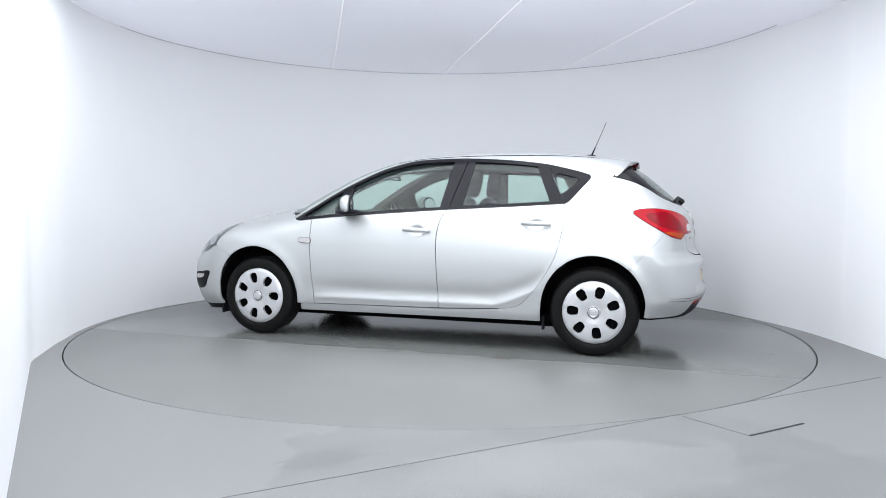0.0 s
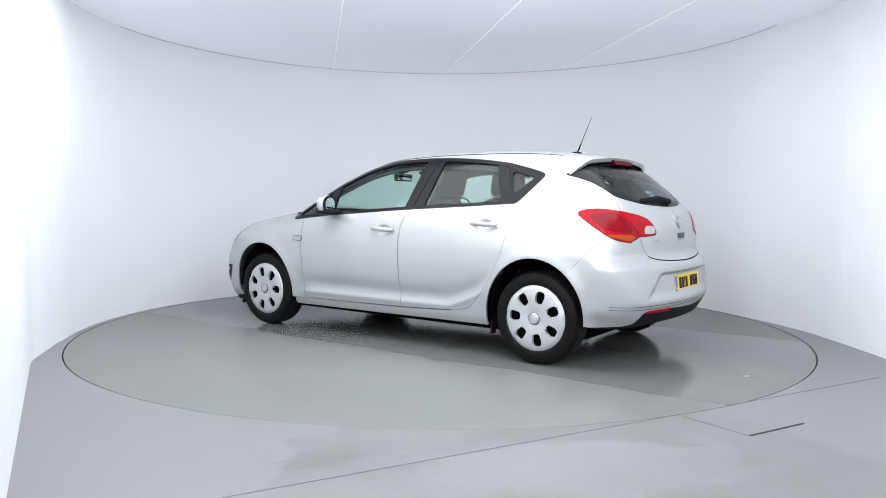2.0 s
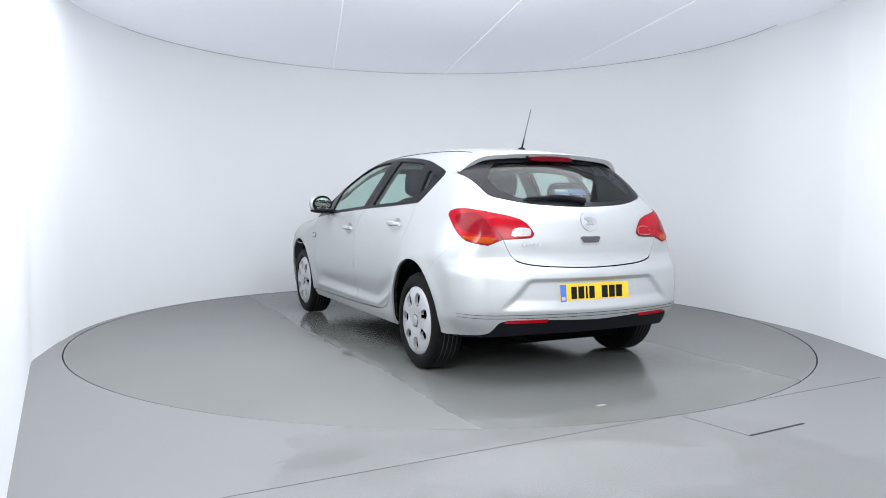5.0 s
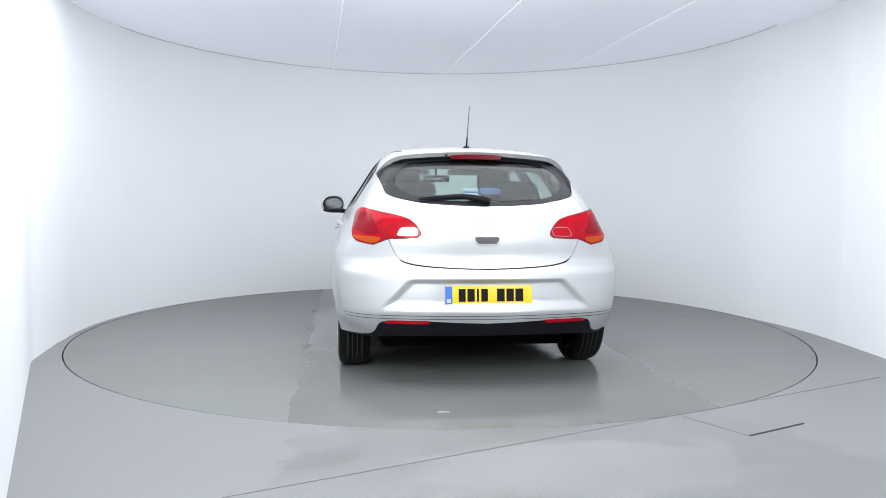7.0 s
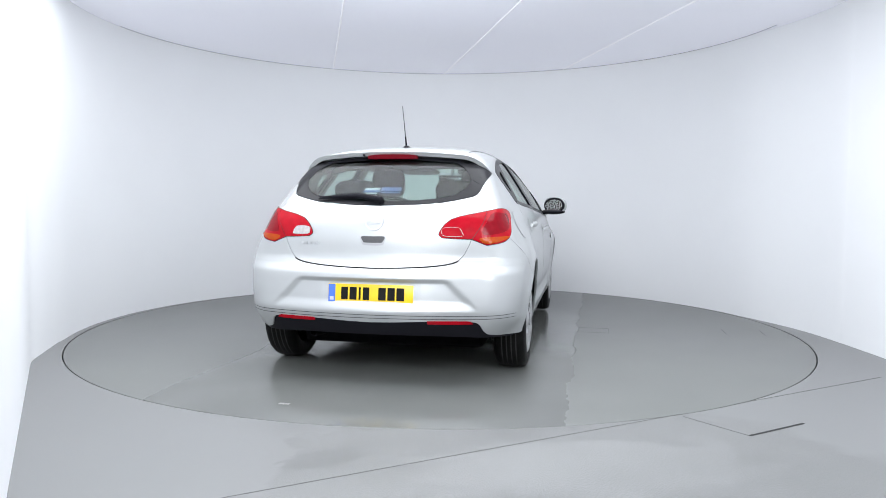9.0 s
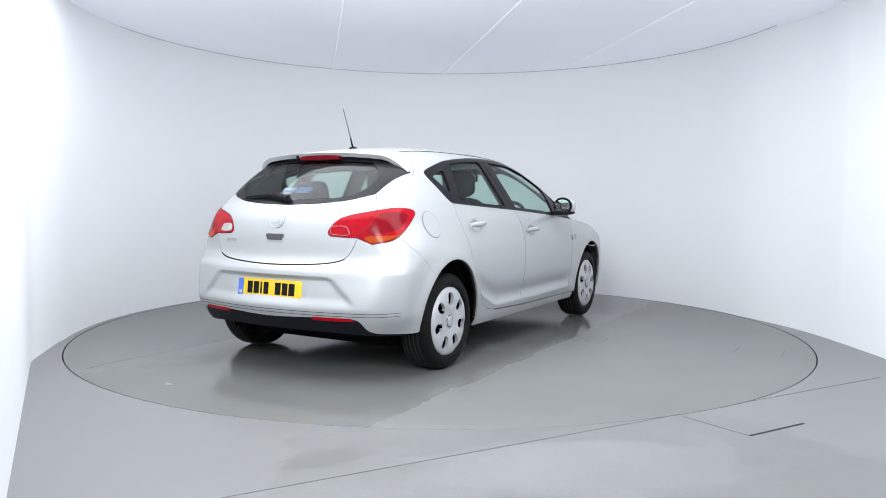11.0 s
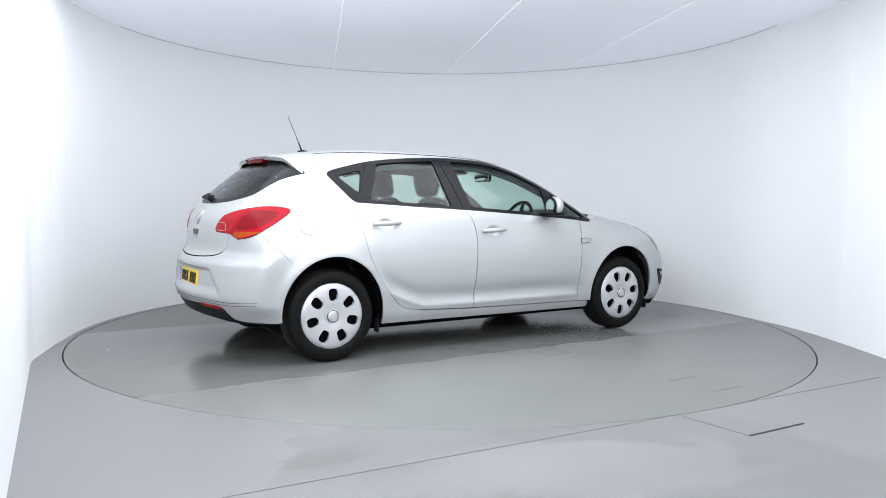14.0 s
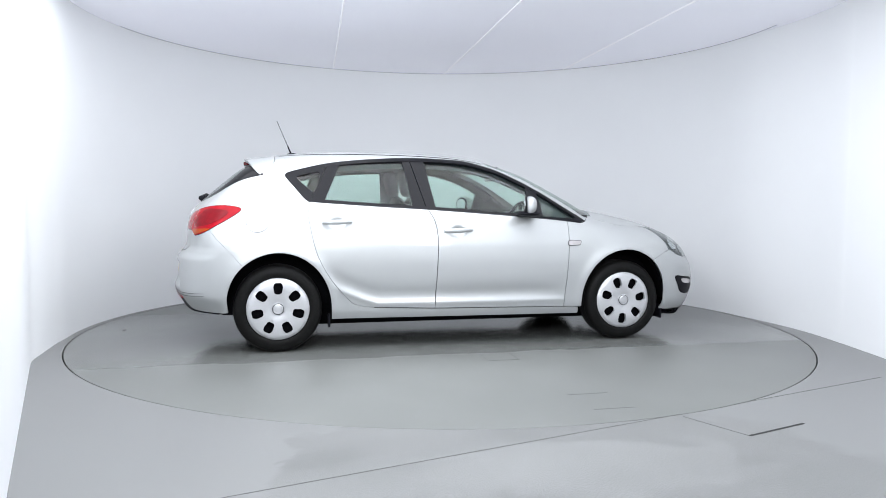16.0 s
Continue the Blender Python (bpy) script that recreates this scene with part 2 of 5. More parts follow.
REAR_LINE = spline([(0.1, -1.90), (0.22, -2.00), (0.30, -2.06), (0.38, -2.105), (0.45, -2.125), (0.52, -2.12), (0.60, -2.11), (0.66, -2.10), (0.71, -2.06),
                    (0.76, -2.035), (0.85, -2.03), (0.95, -2.01), (1.03, -1.965), (1.08, -1.915), (1.2, -1.78), (1.3, -1.66), (1.40, -1.53), (1.5, -1.42)])
NOSE_LINE = spline([(0.1, 2.05), (0.2, 2.14), (0.3, 2.20), (0.42, 2.235), (0.55, 2.22), (0.65, 2.17), (0.75, 2.11), (0.83, 2.01), (0.93, 1.80), (1.03, 1.42), (1.1, 1.22)])


def ease(a, b, v):
    t = np.clip((v - a) / (b - a), 0, 1)
    return t * t * (3 - 2 * t)


def soft_max(a, b, k):
    h = np.clip(0.5 + 0.5 * (a - b) / k, 0, 1)
    return b + (a - b) * h + k * h * (1 - h)


HANDLES = ((-0.03, 0.868), (-0.93, 0.928))


def half_width(x, z):
    high = ease(0.72, 1.0, z)
    w = HALF_WIDTH(z - 0.02 * ease(0.2, -1.2, x) * ease(0.7, 0.9, z)) * (PLAN_LOW(x) * (1 - high) + PLAN_HIGH(x) * high)
    # hollow of the doors above the sill blade, and lips round the wheel openings
    blade = 0.335 + 0.55 * np.clip(-0.62 - x, 0, 1) ** 1.3
    hollow = np.exp(-((z - blade - 0.070) / 0.05) ** 2) * ease(1.0, 0.5, x) * ease(-1.15, -0.75, x)
    w = w - 0.013 * hollow + 0.007 * np.exp(-((z - blade + 0.002) / 0.022) ** 2) * ease(0.95, 0.7, x) * ease(-1.02, -0.85, x)
    w = w - 0.075 * ease(0.41, 0.27, z) * ease(-1.62, -1.86, x)
    # bowls pressed in behind the door handles
    for hx, hz in HANDLES:
        w = w - 0.015 * ease(1.0, 0.35, np.hypot((x - hx - 0.004) / 0.075, (z - hz + 0.004) / 0.050))
    for ax in (AXLE, -AXLE):
        r = np.hypot((x - ax) / 0.37, (z - HUB_Z) / 0.402)
        w = w + 0.014 * np.exp(-((r - 1.02) / 0.13) ** 2) * ease(0.2, 0.3, z)
    return w


def outside(p, plain=False):
    """Below zero inside the car's outer skin, above zero outside it. plain: sides and roof alone, run on past the tail."""
    x, y, z = p[..., 0], np.abs(p[..., 1]), p[..., 2]
    side = (y - half_width(x, z)) * 0.9
    back = REAR_LINE(z) + 0.20 * y * y + 0.10 * y ** 4 - x
    low = np.clip(0.635 - z, 0, 1)
    sunk = ease(0.0, 0.020, low) * ease(0.19, 0.12, low) * ease(0.475 + low, 0.405 + low, y)
    back = back + sunk * (0.036 - 0.20 * np.minimum(y, 0.30) ** 2)
    back = back * (1 - 0.3 * ease(1.0, 1.15, z))
    front = x - NOSE_LINE(z) + 0.34 * y * y + 0.15 * y ** 4
    shift = x + 0.36 * y * y * ease(-0.1, 0.5, x) * ease(1.7, 1.3, x)
    top = z - TOP_LINE(shift) + 0.13 * y * y
    top = top * (1 - 0.12 * ease(0.2, 0.8, x))
    f = soft_max(side, top, 0.09)
    if plain:
        return f
    f = soft_max(f, back, 0.11)
    return soft_max(f, front, 0.16)


def meet(base, way, far=1.7, plain=False):
    """Where rays that start inside the car leave its skin."""
    lo, hi = np.zeros(len(base)), np.full(len(base), far)
    for _ in range(34):
        mid = (lo + hi) / 2
        inside = outside(base + way * mid[:, None], plain) < 0
        lo, hi = np.where(inside, mid, lo), np.where(inside, hi, mid)
    return base + way * lo[:, None]


def skin_normal(p):
    e = 0.004
    g = np.stack([outside(p + e * a) - outside(p - e * a) for a in np.eye(3)], -1)
    return g / np.linalg.norm(g, axis=1, keepdims=True)


BEND, TURN = 1.3, 0.85


def round_roof(xa, off=0.0):
    """(x, a) over the roof's end: a is half the angle, in radians, from the upright at the middle."""
    a = 2 * xa[:, 1]
    base = np.stack([xa[:, 0], 0 * a, np.full(len(a), 0.9)], -1)
    p = meet(base, np.stack([0 * a, np.sin(a), np.cos(a)], -1), plain=True)
    return p + off * np.stack([0 * a, np.sin(a), np.cos(a)], -1)


def round_side(sz, off=0.0):
    """(s, z) round the car: s is x along the side; past the axles it turns round the corner to the middle of the tail or nose."""
    s, z = sz[:, 0], sz[:, 1]
    turn = np.sign(s) * np.clip(np.abs(s) - BEND, 0, None) / TURN
    base = np.stack([np.clip(s, -BEND, BEND), 0 * s, z], -1)
    way = np.stack([np.sin(turn), np.cos(turn), 0 * s], -1)
    p = meet(base, way)
    return p + off * skin_normal(p)


def from_above(xy, off=0.0):
    p = meet(np.stack([xy[:, 0], xy[:, 1], np.full(len(xy), 0.5)], -1), np.tile([0.0, 0.0, 1.0], (len(xy), 1)))
    return p + off * skin_normal(p)


def s_of(x, y):
    """The s at which a point of the skin lies."""
    if abs(x) <= BEND:
        return x
    return math.copysign(BEND + TURN * math.atan2(abs(x) - BEND, abs(y)), x)


# ---- mesh helpers ----
def mesh_object(name, verts, faces, mat, parent=None, label="", normals=None, smooth=True):
    me = bpy.data.meshes.new(name)
    me.from_pydata([tuple(v) for v in verts], [], faces)
    me.materials.append(mat)
    if smooth:
        me.polygons.foreach_set("use_smooth", [True] * len(me.polygons))
    me.update()
    if normals is not None:
        me.normals_split_custom_set_from_vertices([tuple(n) for n in normals])
    ob = new(name, me)
    if parent is not None:
        ob.parent = parent
    return tagged(ob, label)


def part(name, bm, mat, parent=None, label="", smooth=True, angle=35):
    """Links a bmesh as one mesh object under a thing or a part."""
    bmesh.ops.recalc_face_normals(bm, faces=bm.faces)
    for e in bm.edges:
        e.smooth = len(e.link_faces) == 2 and e.calc_face_angle(0) < radians(angle)
    for f in bm.faces:
        f.smooth = smooth
    me = bpy.data.meshes.new(name)
    bm.to_mesh(me)
    bm.free()
    me.materials.append(mat)
    ob = new(name, me)
    if parent is not None:
        ob.parent = parent
    return tagged(ob, label)


def box(bm, x0, x1, y0, y1, z0, z1, bevel=0.0, m=None):
    r = bmesh.ops.create_cube(bm, size=1.0)
    t = Matrix.Translation(((x0 + x1) / 2, (y0 + y1) / 2, (z0 + z1) / 2)) @ Matrix.Diagonal((x1 - x0, y1 - y0, z1 - z0, 1))
    bmesh.ops.transform(bm, matrix=t, verts=r["verts"])
    if bevel:
        es = list({e for v in r["verts"] for e in v.link_edges})
        got = bmesh.ops.bevel(bm, geom=es, offset=bevel, segments=3, affect="EDGES", profile=0.5)
        vs = list({v for f in got["faces"] for v in f.verts} | {v for v in r["verts"] if v.is_valid})
    else:
        vs = r["verts"]
    if m is not None:
        bmesh.ops.transform(bm, matrix=m, verts=list({v for v in vs if v.is_valid}))
    return bm


def tube(bm, a, b, r0, r1=None, n=12, caps=True):
    a, b = Vector(a), Vector(b)
    d = b - a
    m = Matrix.Translation((a + b) / 2) @ d.to_track_quat("Z", "Y").to_matrix().to_4x4()
    bmesh.ops.create_cone(bm, cap_ends=caps, segments=n, radius1=r0, radius2=r0 if r1 is None else r1, depth=d.length, matrix=m)
    return bm


def lathe(profile, n=64, m=None, closed=True):
    """A ring turned round the y axis from (radius, y) pairs."""
    bm = bmesh.new()
    rings = [[bm.verts.new((r * math.cos(2 * math.pi * i / n), y, r * math.sin(2 * math.pi * i / n))) for i in range(n)] for r, y in profile]
    pairs = list(zip(rings, rings[1:])) + ([(rings[-1], rings[0])] if closed else [])
    for a, b in pairs:
        for i in range(n):
            bm.faces.new((a[i], a[(i + 1) % n], b[(i + 1) % n], b[i]))
    if m is not None:
        bmesh.ops.transform(bm, matrix=m, verts=bm.verts)
    return bm


def rounded(points, n=6, keep=0.0):
    """A closed outline through a few points, with its corners turned smooth (Catmull-Rom)."""
    p = [np.array(q, float) for q in points]
    out = []
    for i in range(len(p)):
        a, b, c, d = p[i - 1], p[i], p[(i + 1) % len(p)], p[(i + 2) % len(p)]
        for k in range(n):
            t = k / n
            out.append(0.5 * (2 * b + (c - a) * t + (2 * a - 5 * b + 4 * c - d) * t * t + (3 * b - a - 3 * c + d) * t ** 3))
    return np.array(out)


def flow(points, n=6):
    """An open curve through a few points, as a list."""
    p = [np.array(q, float) for q in points]
    p = [2 * p[0] - p[1]] + p + [2 * p[-1] - p[-2]]
    out = []
    for i in range(1, len(p) - 2):
        a, b, c, d = p[i - 1:i + 3]
        for k in range(n):
            t = k / n
            out.append(0.5 * (2 * b + (c - a) * t + (2 * a - 5 * b + 4 * c - d) * t * t + (3 * b - a - 3 * c + d) * t ** 3))
    return out + [p[-2]]


def line(a, b, n=12):
    return [np.array(a, float) + (np.array(b, float) - np.array(a, float)) * k / n for k in range(n + 1)]


def outline(*runs):
    pts = []
    for run in runs:
        for q in run:
            q = np.array(q, float)
            if not pts or np.linalg.norm(pts[-1] - q) > 1e-5:
                pts.append(q)
    if np.linalg.norm(pts[0] - pts[-1]) < 1e-5:
        pts.pop()
    return np.array(pts)


def shrink(poly, d):
    area = np.sum(poly[:, 0] * np.roll(poly[:, 1], -1) - poly[:, 1] * np.roll(poly[:, 0], -1))
    sign = 1 if area > 0 else -1
    e0, e1 = poly - np.roll(poly, 1, 0), np.roll(poly, -1, 0) - poly
    n0 = np.stack([-e0[:, 1], e0[:, 0]], -1) / (np.linalg.norm(e0, axis=1, keepdims=True) + 1e-12)
    n1 = np.stack([-e1[:, 1], e1[:, 0]], -1) / (np.linalg.norm(e1, axis=1, keepdims=True) + 1e-12)
    n = n0 + n1
    n = n / np.maximum(np.sum(n * n, 1, keepdims=True), 0.4) * 2
    return poly + sign * d * n


def cut_cell(poly, x0, x1, y0, y1):
    pts = [tuple(q) for q in poly]
    for axis, bound, sign in ((0, x0, 1), (0, x1, -1), (1, y0, 1), (1, y1, -1)):
        out = []
        for i, q in enumerate(pts):
            o = pts[i - 1]
            a, b = sign * (o[axis] - bound), sign * (q[axis] - bound)
            if (a < 0) != (b < 0):
                t = a / (a - b)
                w = [o[0] + t * (q[0] - o[0]), o[1] + t * (q[1] - o[1])]
                w[axis] = bound
                out.append(tuple(w))
            if b >= 0:
                out.append(q)
        pts = out
        if not pts:
            break
    return pts


def tile(poly, step):
    """Fills an outline with a grid that is cut to it: points, faces."""
    area = np.sum(poly[:, 0] * np.roll(poly[:, 1], -1) - poly[:, 1] * np.roll(poly[:, 0], -1))
    if area < 0:
        poly = poly[::-1]
    lo, hi = poly.min(0), poly.max(0)
    n = np.maximum(np.ceil((hi - lo) / step).astype(int), 1)
    xs, ys = (np.linspace(lo[k] - 1e-7, hi[k] + 1e-7, n[k] + 1) for k in (0, 1))
    a, b = poly, np.roll(poly, -1, 0)
    index, pts, faces = {}, [], []

    def vert(q):
        key = (round(q[0] * 1e5), round(q[1] * 1e5))
        if key not in index:
            index[key] = len(pts)
            pts.append(q)
        return index[key]

    for i in range(n[0]):
        for j in range(n[1]):
            c = np.array([(xs[i] + xs[i + 1]) / 2, (ys[j] + ys[j + 1]) / 2])
            ab = b - a
            t = np.clip(np.sum((c - a) * ab, 1) / np.maximum(np.sum(ab * ab, 1), 1e-12), 0, 1)
            dist = np.min(np.linalg.norm(a + t[:, None] * ab - c, axis=1))
            if dist > 0.5 * math.hypot(xs[1] - xs[0], ys[1] - ys[0]):
                cross = ((a[:, 1] > c[1]) != (b[:, 1] > c[1])) & (c[0] < (b[:, 0] - a[:, 0]) * (c[1] - a[:, 1]) / np.where(b[:, 1] == a[:, 1], 1e-12, b[:, 1] - a[:, 1]) + a[:, 0])
                if cross.sum() % 2 == 0:
                    continue
                ring = [(xs[i], ys[j]), (xs[i + 1], ys[j]), (xs[i + 1], ys[j + 1]), (xs[i], ys[j + 1])]
            else:
                ring = cut_cell(poly, xs[i], xs[i + 1], ys[j], ys[j + 1])
            ids = []
            for q in ring:
                k = vert(q)
                if not ids or ids[-1] != k:
                    ids.append(k)
            if len(ids) > 1 and ids[0] == ids[-1]:
                ids.pop()
            loop = []
            for k in ids:
                if k in loop:
                    j = loop.index(k)
                    if len(loop) - j >= 3:
                        faces.append(loop[j:])
                    loop = loop[:j + 1]
                else:
                    loop.append(k)
            if len(loop) >= 3:
                faces.append(loop)
    return np.array(pts), faces


def panel(name, poly, mat, parent, side=1, label="", step=0.04, gap=0.0022, off=0.0, depth=0.014, way=round_side):
    """A piece of the car's skin inside an outline, with its edges folded inwards by depth."""
    pts, faces = tile(shrink(np.array(poly, float), gap), step)
    p = way(pts, off)
    nrm = skin_normal(p)
    if side < 0:
        p, nrm = p * [1, -1, 1], nrm * [1, -1, 1]
    votes = sum(float(np.dot(np.cross(p[f[1]] - p[f[0]], p[f[2]] - p[f[0]]), nrm[f[0]])) for f in faces)
    if votes < 0:
        faces = [f[::-1] for f in faces]
    verts, normals, rim = list(p), list(nrm), {}
    for f in faces:
        for i in range(len(f)):
            e = (f[i], f[(i + 1) % len(f)])
            rim[e] = 1
    if depth:
        edges = [e for e in rim if (e[1], e[0]) not in rim]
        for u, v in edges:
            k = len(verts)
            out = np.cross(p[v] - p[u], (nrm[u] + nrm[v]) / 2)
            out = out / (np.linalg.norm(out) + 1e-12)
            verts += [p[u], p[v], p[v] - depth * nrm[v], p[u] - depth * nrm[u]]
            normals += [out, out, out, out]
            faces.append([k + 1, k, k + 3, k + 2])
    return mesh_object(name, verts, faces, mat, parent, label, normals)


# ---- the booth ----
TABLE_R, WALL_R, WALL_X = 2.937, 2.985, -0.015


def wall_plan():
    """The inner line of the booth's wall, from the mouth round the back to the mouth."""
    pts = [(-1.05, -4.85)] + [tuple(q) for q in flow([(-2.655, -1.68), (-2.745, -1.48), (-2.815, -1.20), (-2.895, -0.86)], 6)]
    pts += [(WALL_X + WALL_R * math.cos(radians(a)), WALL_R * math.sin(radians(a))) for a in np.linspace(194, 14, 90)]
    return pts + [tuple(q) for q in flow([(2.935, 0.56), (3.003, 0.33), (3.075, 0.04), (3.118, -0.25), (3.135, -0.60), (3.146, -1.25), (3.16, -5.4)], 8)]


def strip_wall(name, pts, z0, z1, thick, mat, label=""):
    verts, faces = [], []
    for i, (x, y) in enumerate(pts):
        a, b = np.array(pts[max(i - 1, 0)]), np.array(pts[min(i + 1, len(pts) - 1)])
        d = (b - a) / np.linalg.norm(b - a)
        n = np.array([-d[1], d[0]]) * thick
        verts += [(x, y, z0), (x, y, z1), (x + n[0], y + n[1], z1), (x + n[0], y + n[1], z0)]
    for i in range(len(pts) - 1):
        k = 4 * i
        for j in range(4):
            faces.append([k + j, k + (j + 1) % 4, k + 4 + (j + 1) % 4, k + 4 + j])
    faces += [[0, 1, 2, 3], [4 * len(pts) - 1 - j for j in range(4)]]
    bm = bmesh.new()
    vs = [bm.verts.new(v) for v in verts]
    for f in faces:
        bm.faces.new([vs[k] for k in f])
    return tagged(part(name, bm, mat, None, label, angle=12), kind="structure", category="wall")


def ring_sheet(name, inner, outer_box, z, mat, thick=0.1):
    """A floor sheet with a round hole for the turntable."""
    bm = bmesh.new()
    n = 128
    x0, x1, y0, y1 = outer_box
    ins, outs = [], []
    for i in range(n):
        a = 2 * math.pi * i / n
        c, s = math.cos(a), math.sin(a)
        ins.append((inner * c, inner * s))
        k = min((x1 if c > 0 else x0) / c if abs(c) > 1e-9 else 1e9, (y1 if s > 0 else y0) / s if abs(s) > 1e-9 else 1e9)
        outs.append((k * c, k * s))
    rows = [[bm.verts.new((*q, zz)) for q in pts] for pts, zz in ((ins, z - thick), (ins, z), (outs, z), (outs, z - thick))]
    for a, b in zip(rows, rows[1:]):
        for i in range(n):
            bm.faces.new((a[i], a[(i + 1) % n], b[(i + 1) % n], b[i]))
    return tagged(part(name, bm, mat, None), kind="structure", category="floor")


def slab(name, x0, x1, y0, y1, z0, z1, mat, category, label=""):
    return tagged(part(name, box(bmesh.new(), x0, x1, y0, y1, z0, z1), mat, None, label), kind="structure", category=category)


wall_back = strip_wall("wall_round", wall_plan(), 0.0, CEILING_Z, 0.12, WALL, "curved matt white wall round the photo booth")
floor = ring_sheet("floor", TABLE_R + 0.006, (-7, 7, -11, 7), 0.0, FLOOR)
tagged(floor, "worn speckled grey painted concrete floor")
# the hall behind the camera
slab("wall_left", -7.1, -7, -11, 7, 0, 4.0, WALL, "wall", "plain white hall wall")
slab("wall_right", 7, 7.1, -11, 7, 0, 4.0, WALL, "wall", "plain white hall wall")
slab("wall_behind", -7, 7, -11.1, -11, 0, 4.0, WALL, "wall", "plain white hall wall behind the camera")
slab("ceiling_hall", -7.1, 7.1, -11.1, -5.6, 4.0, 4.1, WALL, "ceiling", "plain white hall ceiling")
slab("wall_front", -7, 7, -5.6, -5.5, CEILING_Z, 4.0, WALL, "wall", "white panel over the mouth of the booth")


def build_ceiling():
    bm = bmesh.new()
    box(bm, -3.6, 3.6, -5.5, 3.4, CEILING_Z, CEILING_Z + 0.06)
    ceiling = tagged(part("ceiling", bm, CEIL, None, "faintly glowing white stretched ceiling with welded seams"), kind="structure", category="ceiling")
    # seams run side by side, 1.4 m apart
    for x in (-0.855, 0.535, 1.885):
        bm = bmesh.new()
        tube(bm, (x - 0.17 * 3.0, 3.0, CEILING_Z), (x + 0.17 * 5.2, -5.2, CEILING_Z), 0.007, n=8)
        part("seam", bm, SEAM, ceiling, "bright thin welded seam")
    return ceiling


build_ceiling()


def shadow_trim():
    """The dark open joint between ceiling and wall."""
    pts = [(WALL_X + (WALL_R - 0.004) * math.cos(radians(a)), (WALL_R - 0.004) * math.sin(radians(a))) for a in np.linspace(170, 5, 80)]
    ob = strip_wall("trim_ceiling", pts, CEILING_Z - 0.005, CEILING_Z - 0.001, -0.005, CEIL_JOINT, "thin grey joint under the ceiling")
    tagged(ob, category="trim")


shadow_trim()

# turntable pit, so that the open joint round the table is dark
bm = bmesh.new()
bmesh.ops.create_cone(bm, cap_ends=True, segments=96, radius1=TABLE_R + 0.05, radius2=TABLE_R + 0.05, depth=0.02, matrix=Matrix.Translation((0, 0, -0.12)))
tagged(part("pit_floor", bm, GAP, None, "dark pit under the turntable"), kind="structure", category="floor")


def floor_line(name, a, b, wide, mat, label):
    a, b = Vector((*a, 0)), Vector((*b, 0))
    d = (b - a).normalized()
    n = Vector((-d.y, d.x, 0)) * wide / 2
    bm = bmesh.new()
    vs = [bm.verts.new(p + Vector((0, 0, z))) for z in (0.0005, 0.002) for p in (a - n, b - n, b + n, a + n)]
    for f in ((0, 1, 2, 3), (4, 5, 6, 7), (0, 1, 5, 4), (1, 2, 6, 5), (2, 3, 7, 6), (3, 0, 4, 7)):
        bm.faces.new([vs[k] for k in f])
    part(name, bm, mat, floor, label)


floor_line("floor_joint", (-1.3, -4.06), (1.232, -2.665), 0.003, FAINT_JOINT, "thin cut joint in the floor")
floor_line("floor_joint", (1.60, -2.463), (2.79, -1.802), 0.003, FAINT_JOINT, "thin cut joint in the floor")
floor_line("hatch_joint", (1.245, -2.70), (1.458, -3.012), 0.003, FAINT_JOINT, "fine edge of a floor hatch")
floor_line("hatch_slot", (1.458, -3.012), (1.812, -2.808), 0.014, GAP, "open black slot of a floor hatch")


def build_turntable():
    base = tagged(new("turntable"), "round grey painted turntable flush with the floor", "turntable")
    bm = bmesh.new()
    n, rows = 160, []
    for r, z in ((0.0, 0), (TABLE_R - 0.010, 0.0), (TABLE_R - 0.004, -0.002), (TABLE_R - 0.004, -0.06)):
        rows.append([bm.verts.new((r * math.cos(2 * math.pi * i / n), r * math.sin(2 * math.pi * i / n), z)) for i in range(n)] if r else [bm.verts.new((0, 0, z))])
    for i in range(n):
        bm.faces.new((rows[0][0], rows[1][i], rows[1][(i + 1) % n]))
        for a, b in ((rows[1], rows[2]), (rows[2], rows[3])):
            bm.faces.new((a[i], b[i], b[(i + 1) % n], a[(i + 1) % n]))
    part("plate", bm, TABLE, base)
    # a taped square outline and a few scratches on the paint
    for x0, x1, y0, y1, mat in ((0.0, 0.225, -1.182, -1.177, FAINT_JOINT), (0.0, 0.225, -1.435, -1.430, FAINT_JOINT), (0.0, 0.005, -1.430, -1.182, FAINT_JOINT), (0.22, 0.225, -1.430, -1.182, FAINT_JOINT),
                                (0.18, 0.42, -2.392, -2.386, FAINT_JOINT), (0.20, 0.44, -2.702, -2.697, FAINT_JOINT), (-2.640, -2.612, 0.292, 0.352, SCUFF)):
        part("floor_mark", box(bmesh.new(), x0, x1, y0, y1, 0.0004, 0.0016), mat, base)
    # dried splashes along the edge of the lane
    rng = random.Random(5)
    for x, y, r in ((0.986, 1.124, 0.030), (0.008, 1.136, 0.022), (-0.074, 1.096, 0.018), (-0.299, 1.124, 0.015), (-0.790, 1.116, 0.035)):
        bm = bmesh.new()
        ring = [(x + r * (1.6 + 0.7 * rng.random()) * math.cos(a), y + r * (0.7 + 0.6 * rng.random()) * math.sin(a)) for a in np.linspace(0, 2 * math.pi, 14, endpoint=False)]
        low, high = ([bm.verts.new((*q, z)) for q in ring] for z in (0.0002, 0.0011))
        bm.faces.new(high)
        for i in range(14):
            bm.faces.new((low[i], low[(i + 1) % 14], high[(i + 1) % 14], high[i]))
        part("splash_stain", bm, SPLASH, base)
    return base


turntable = build_turntable()


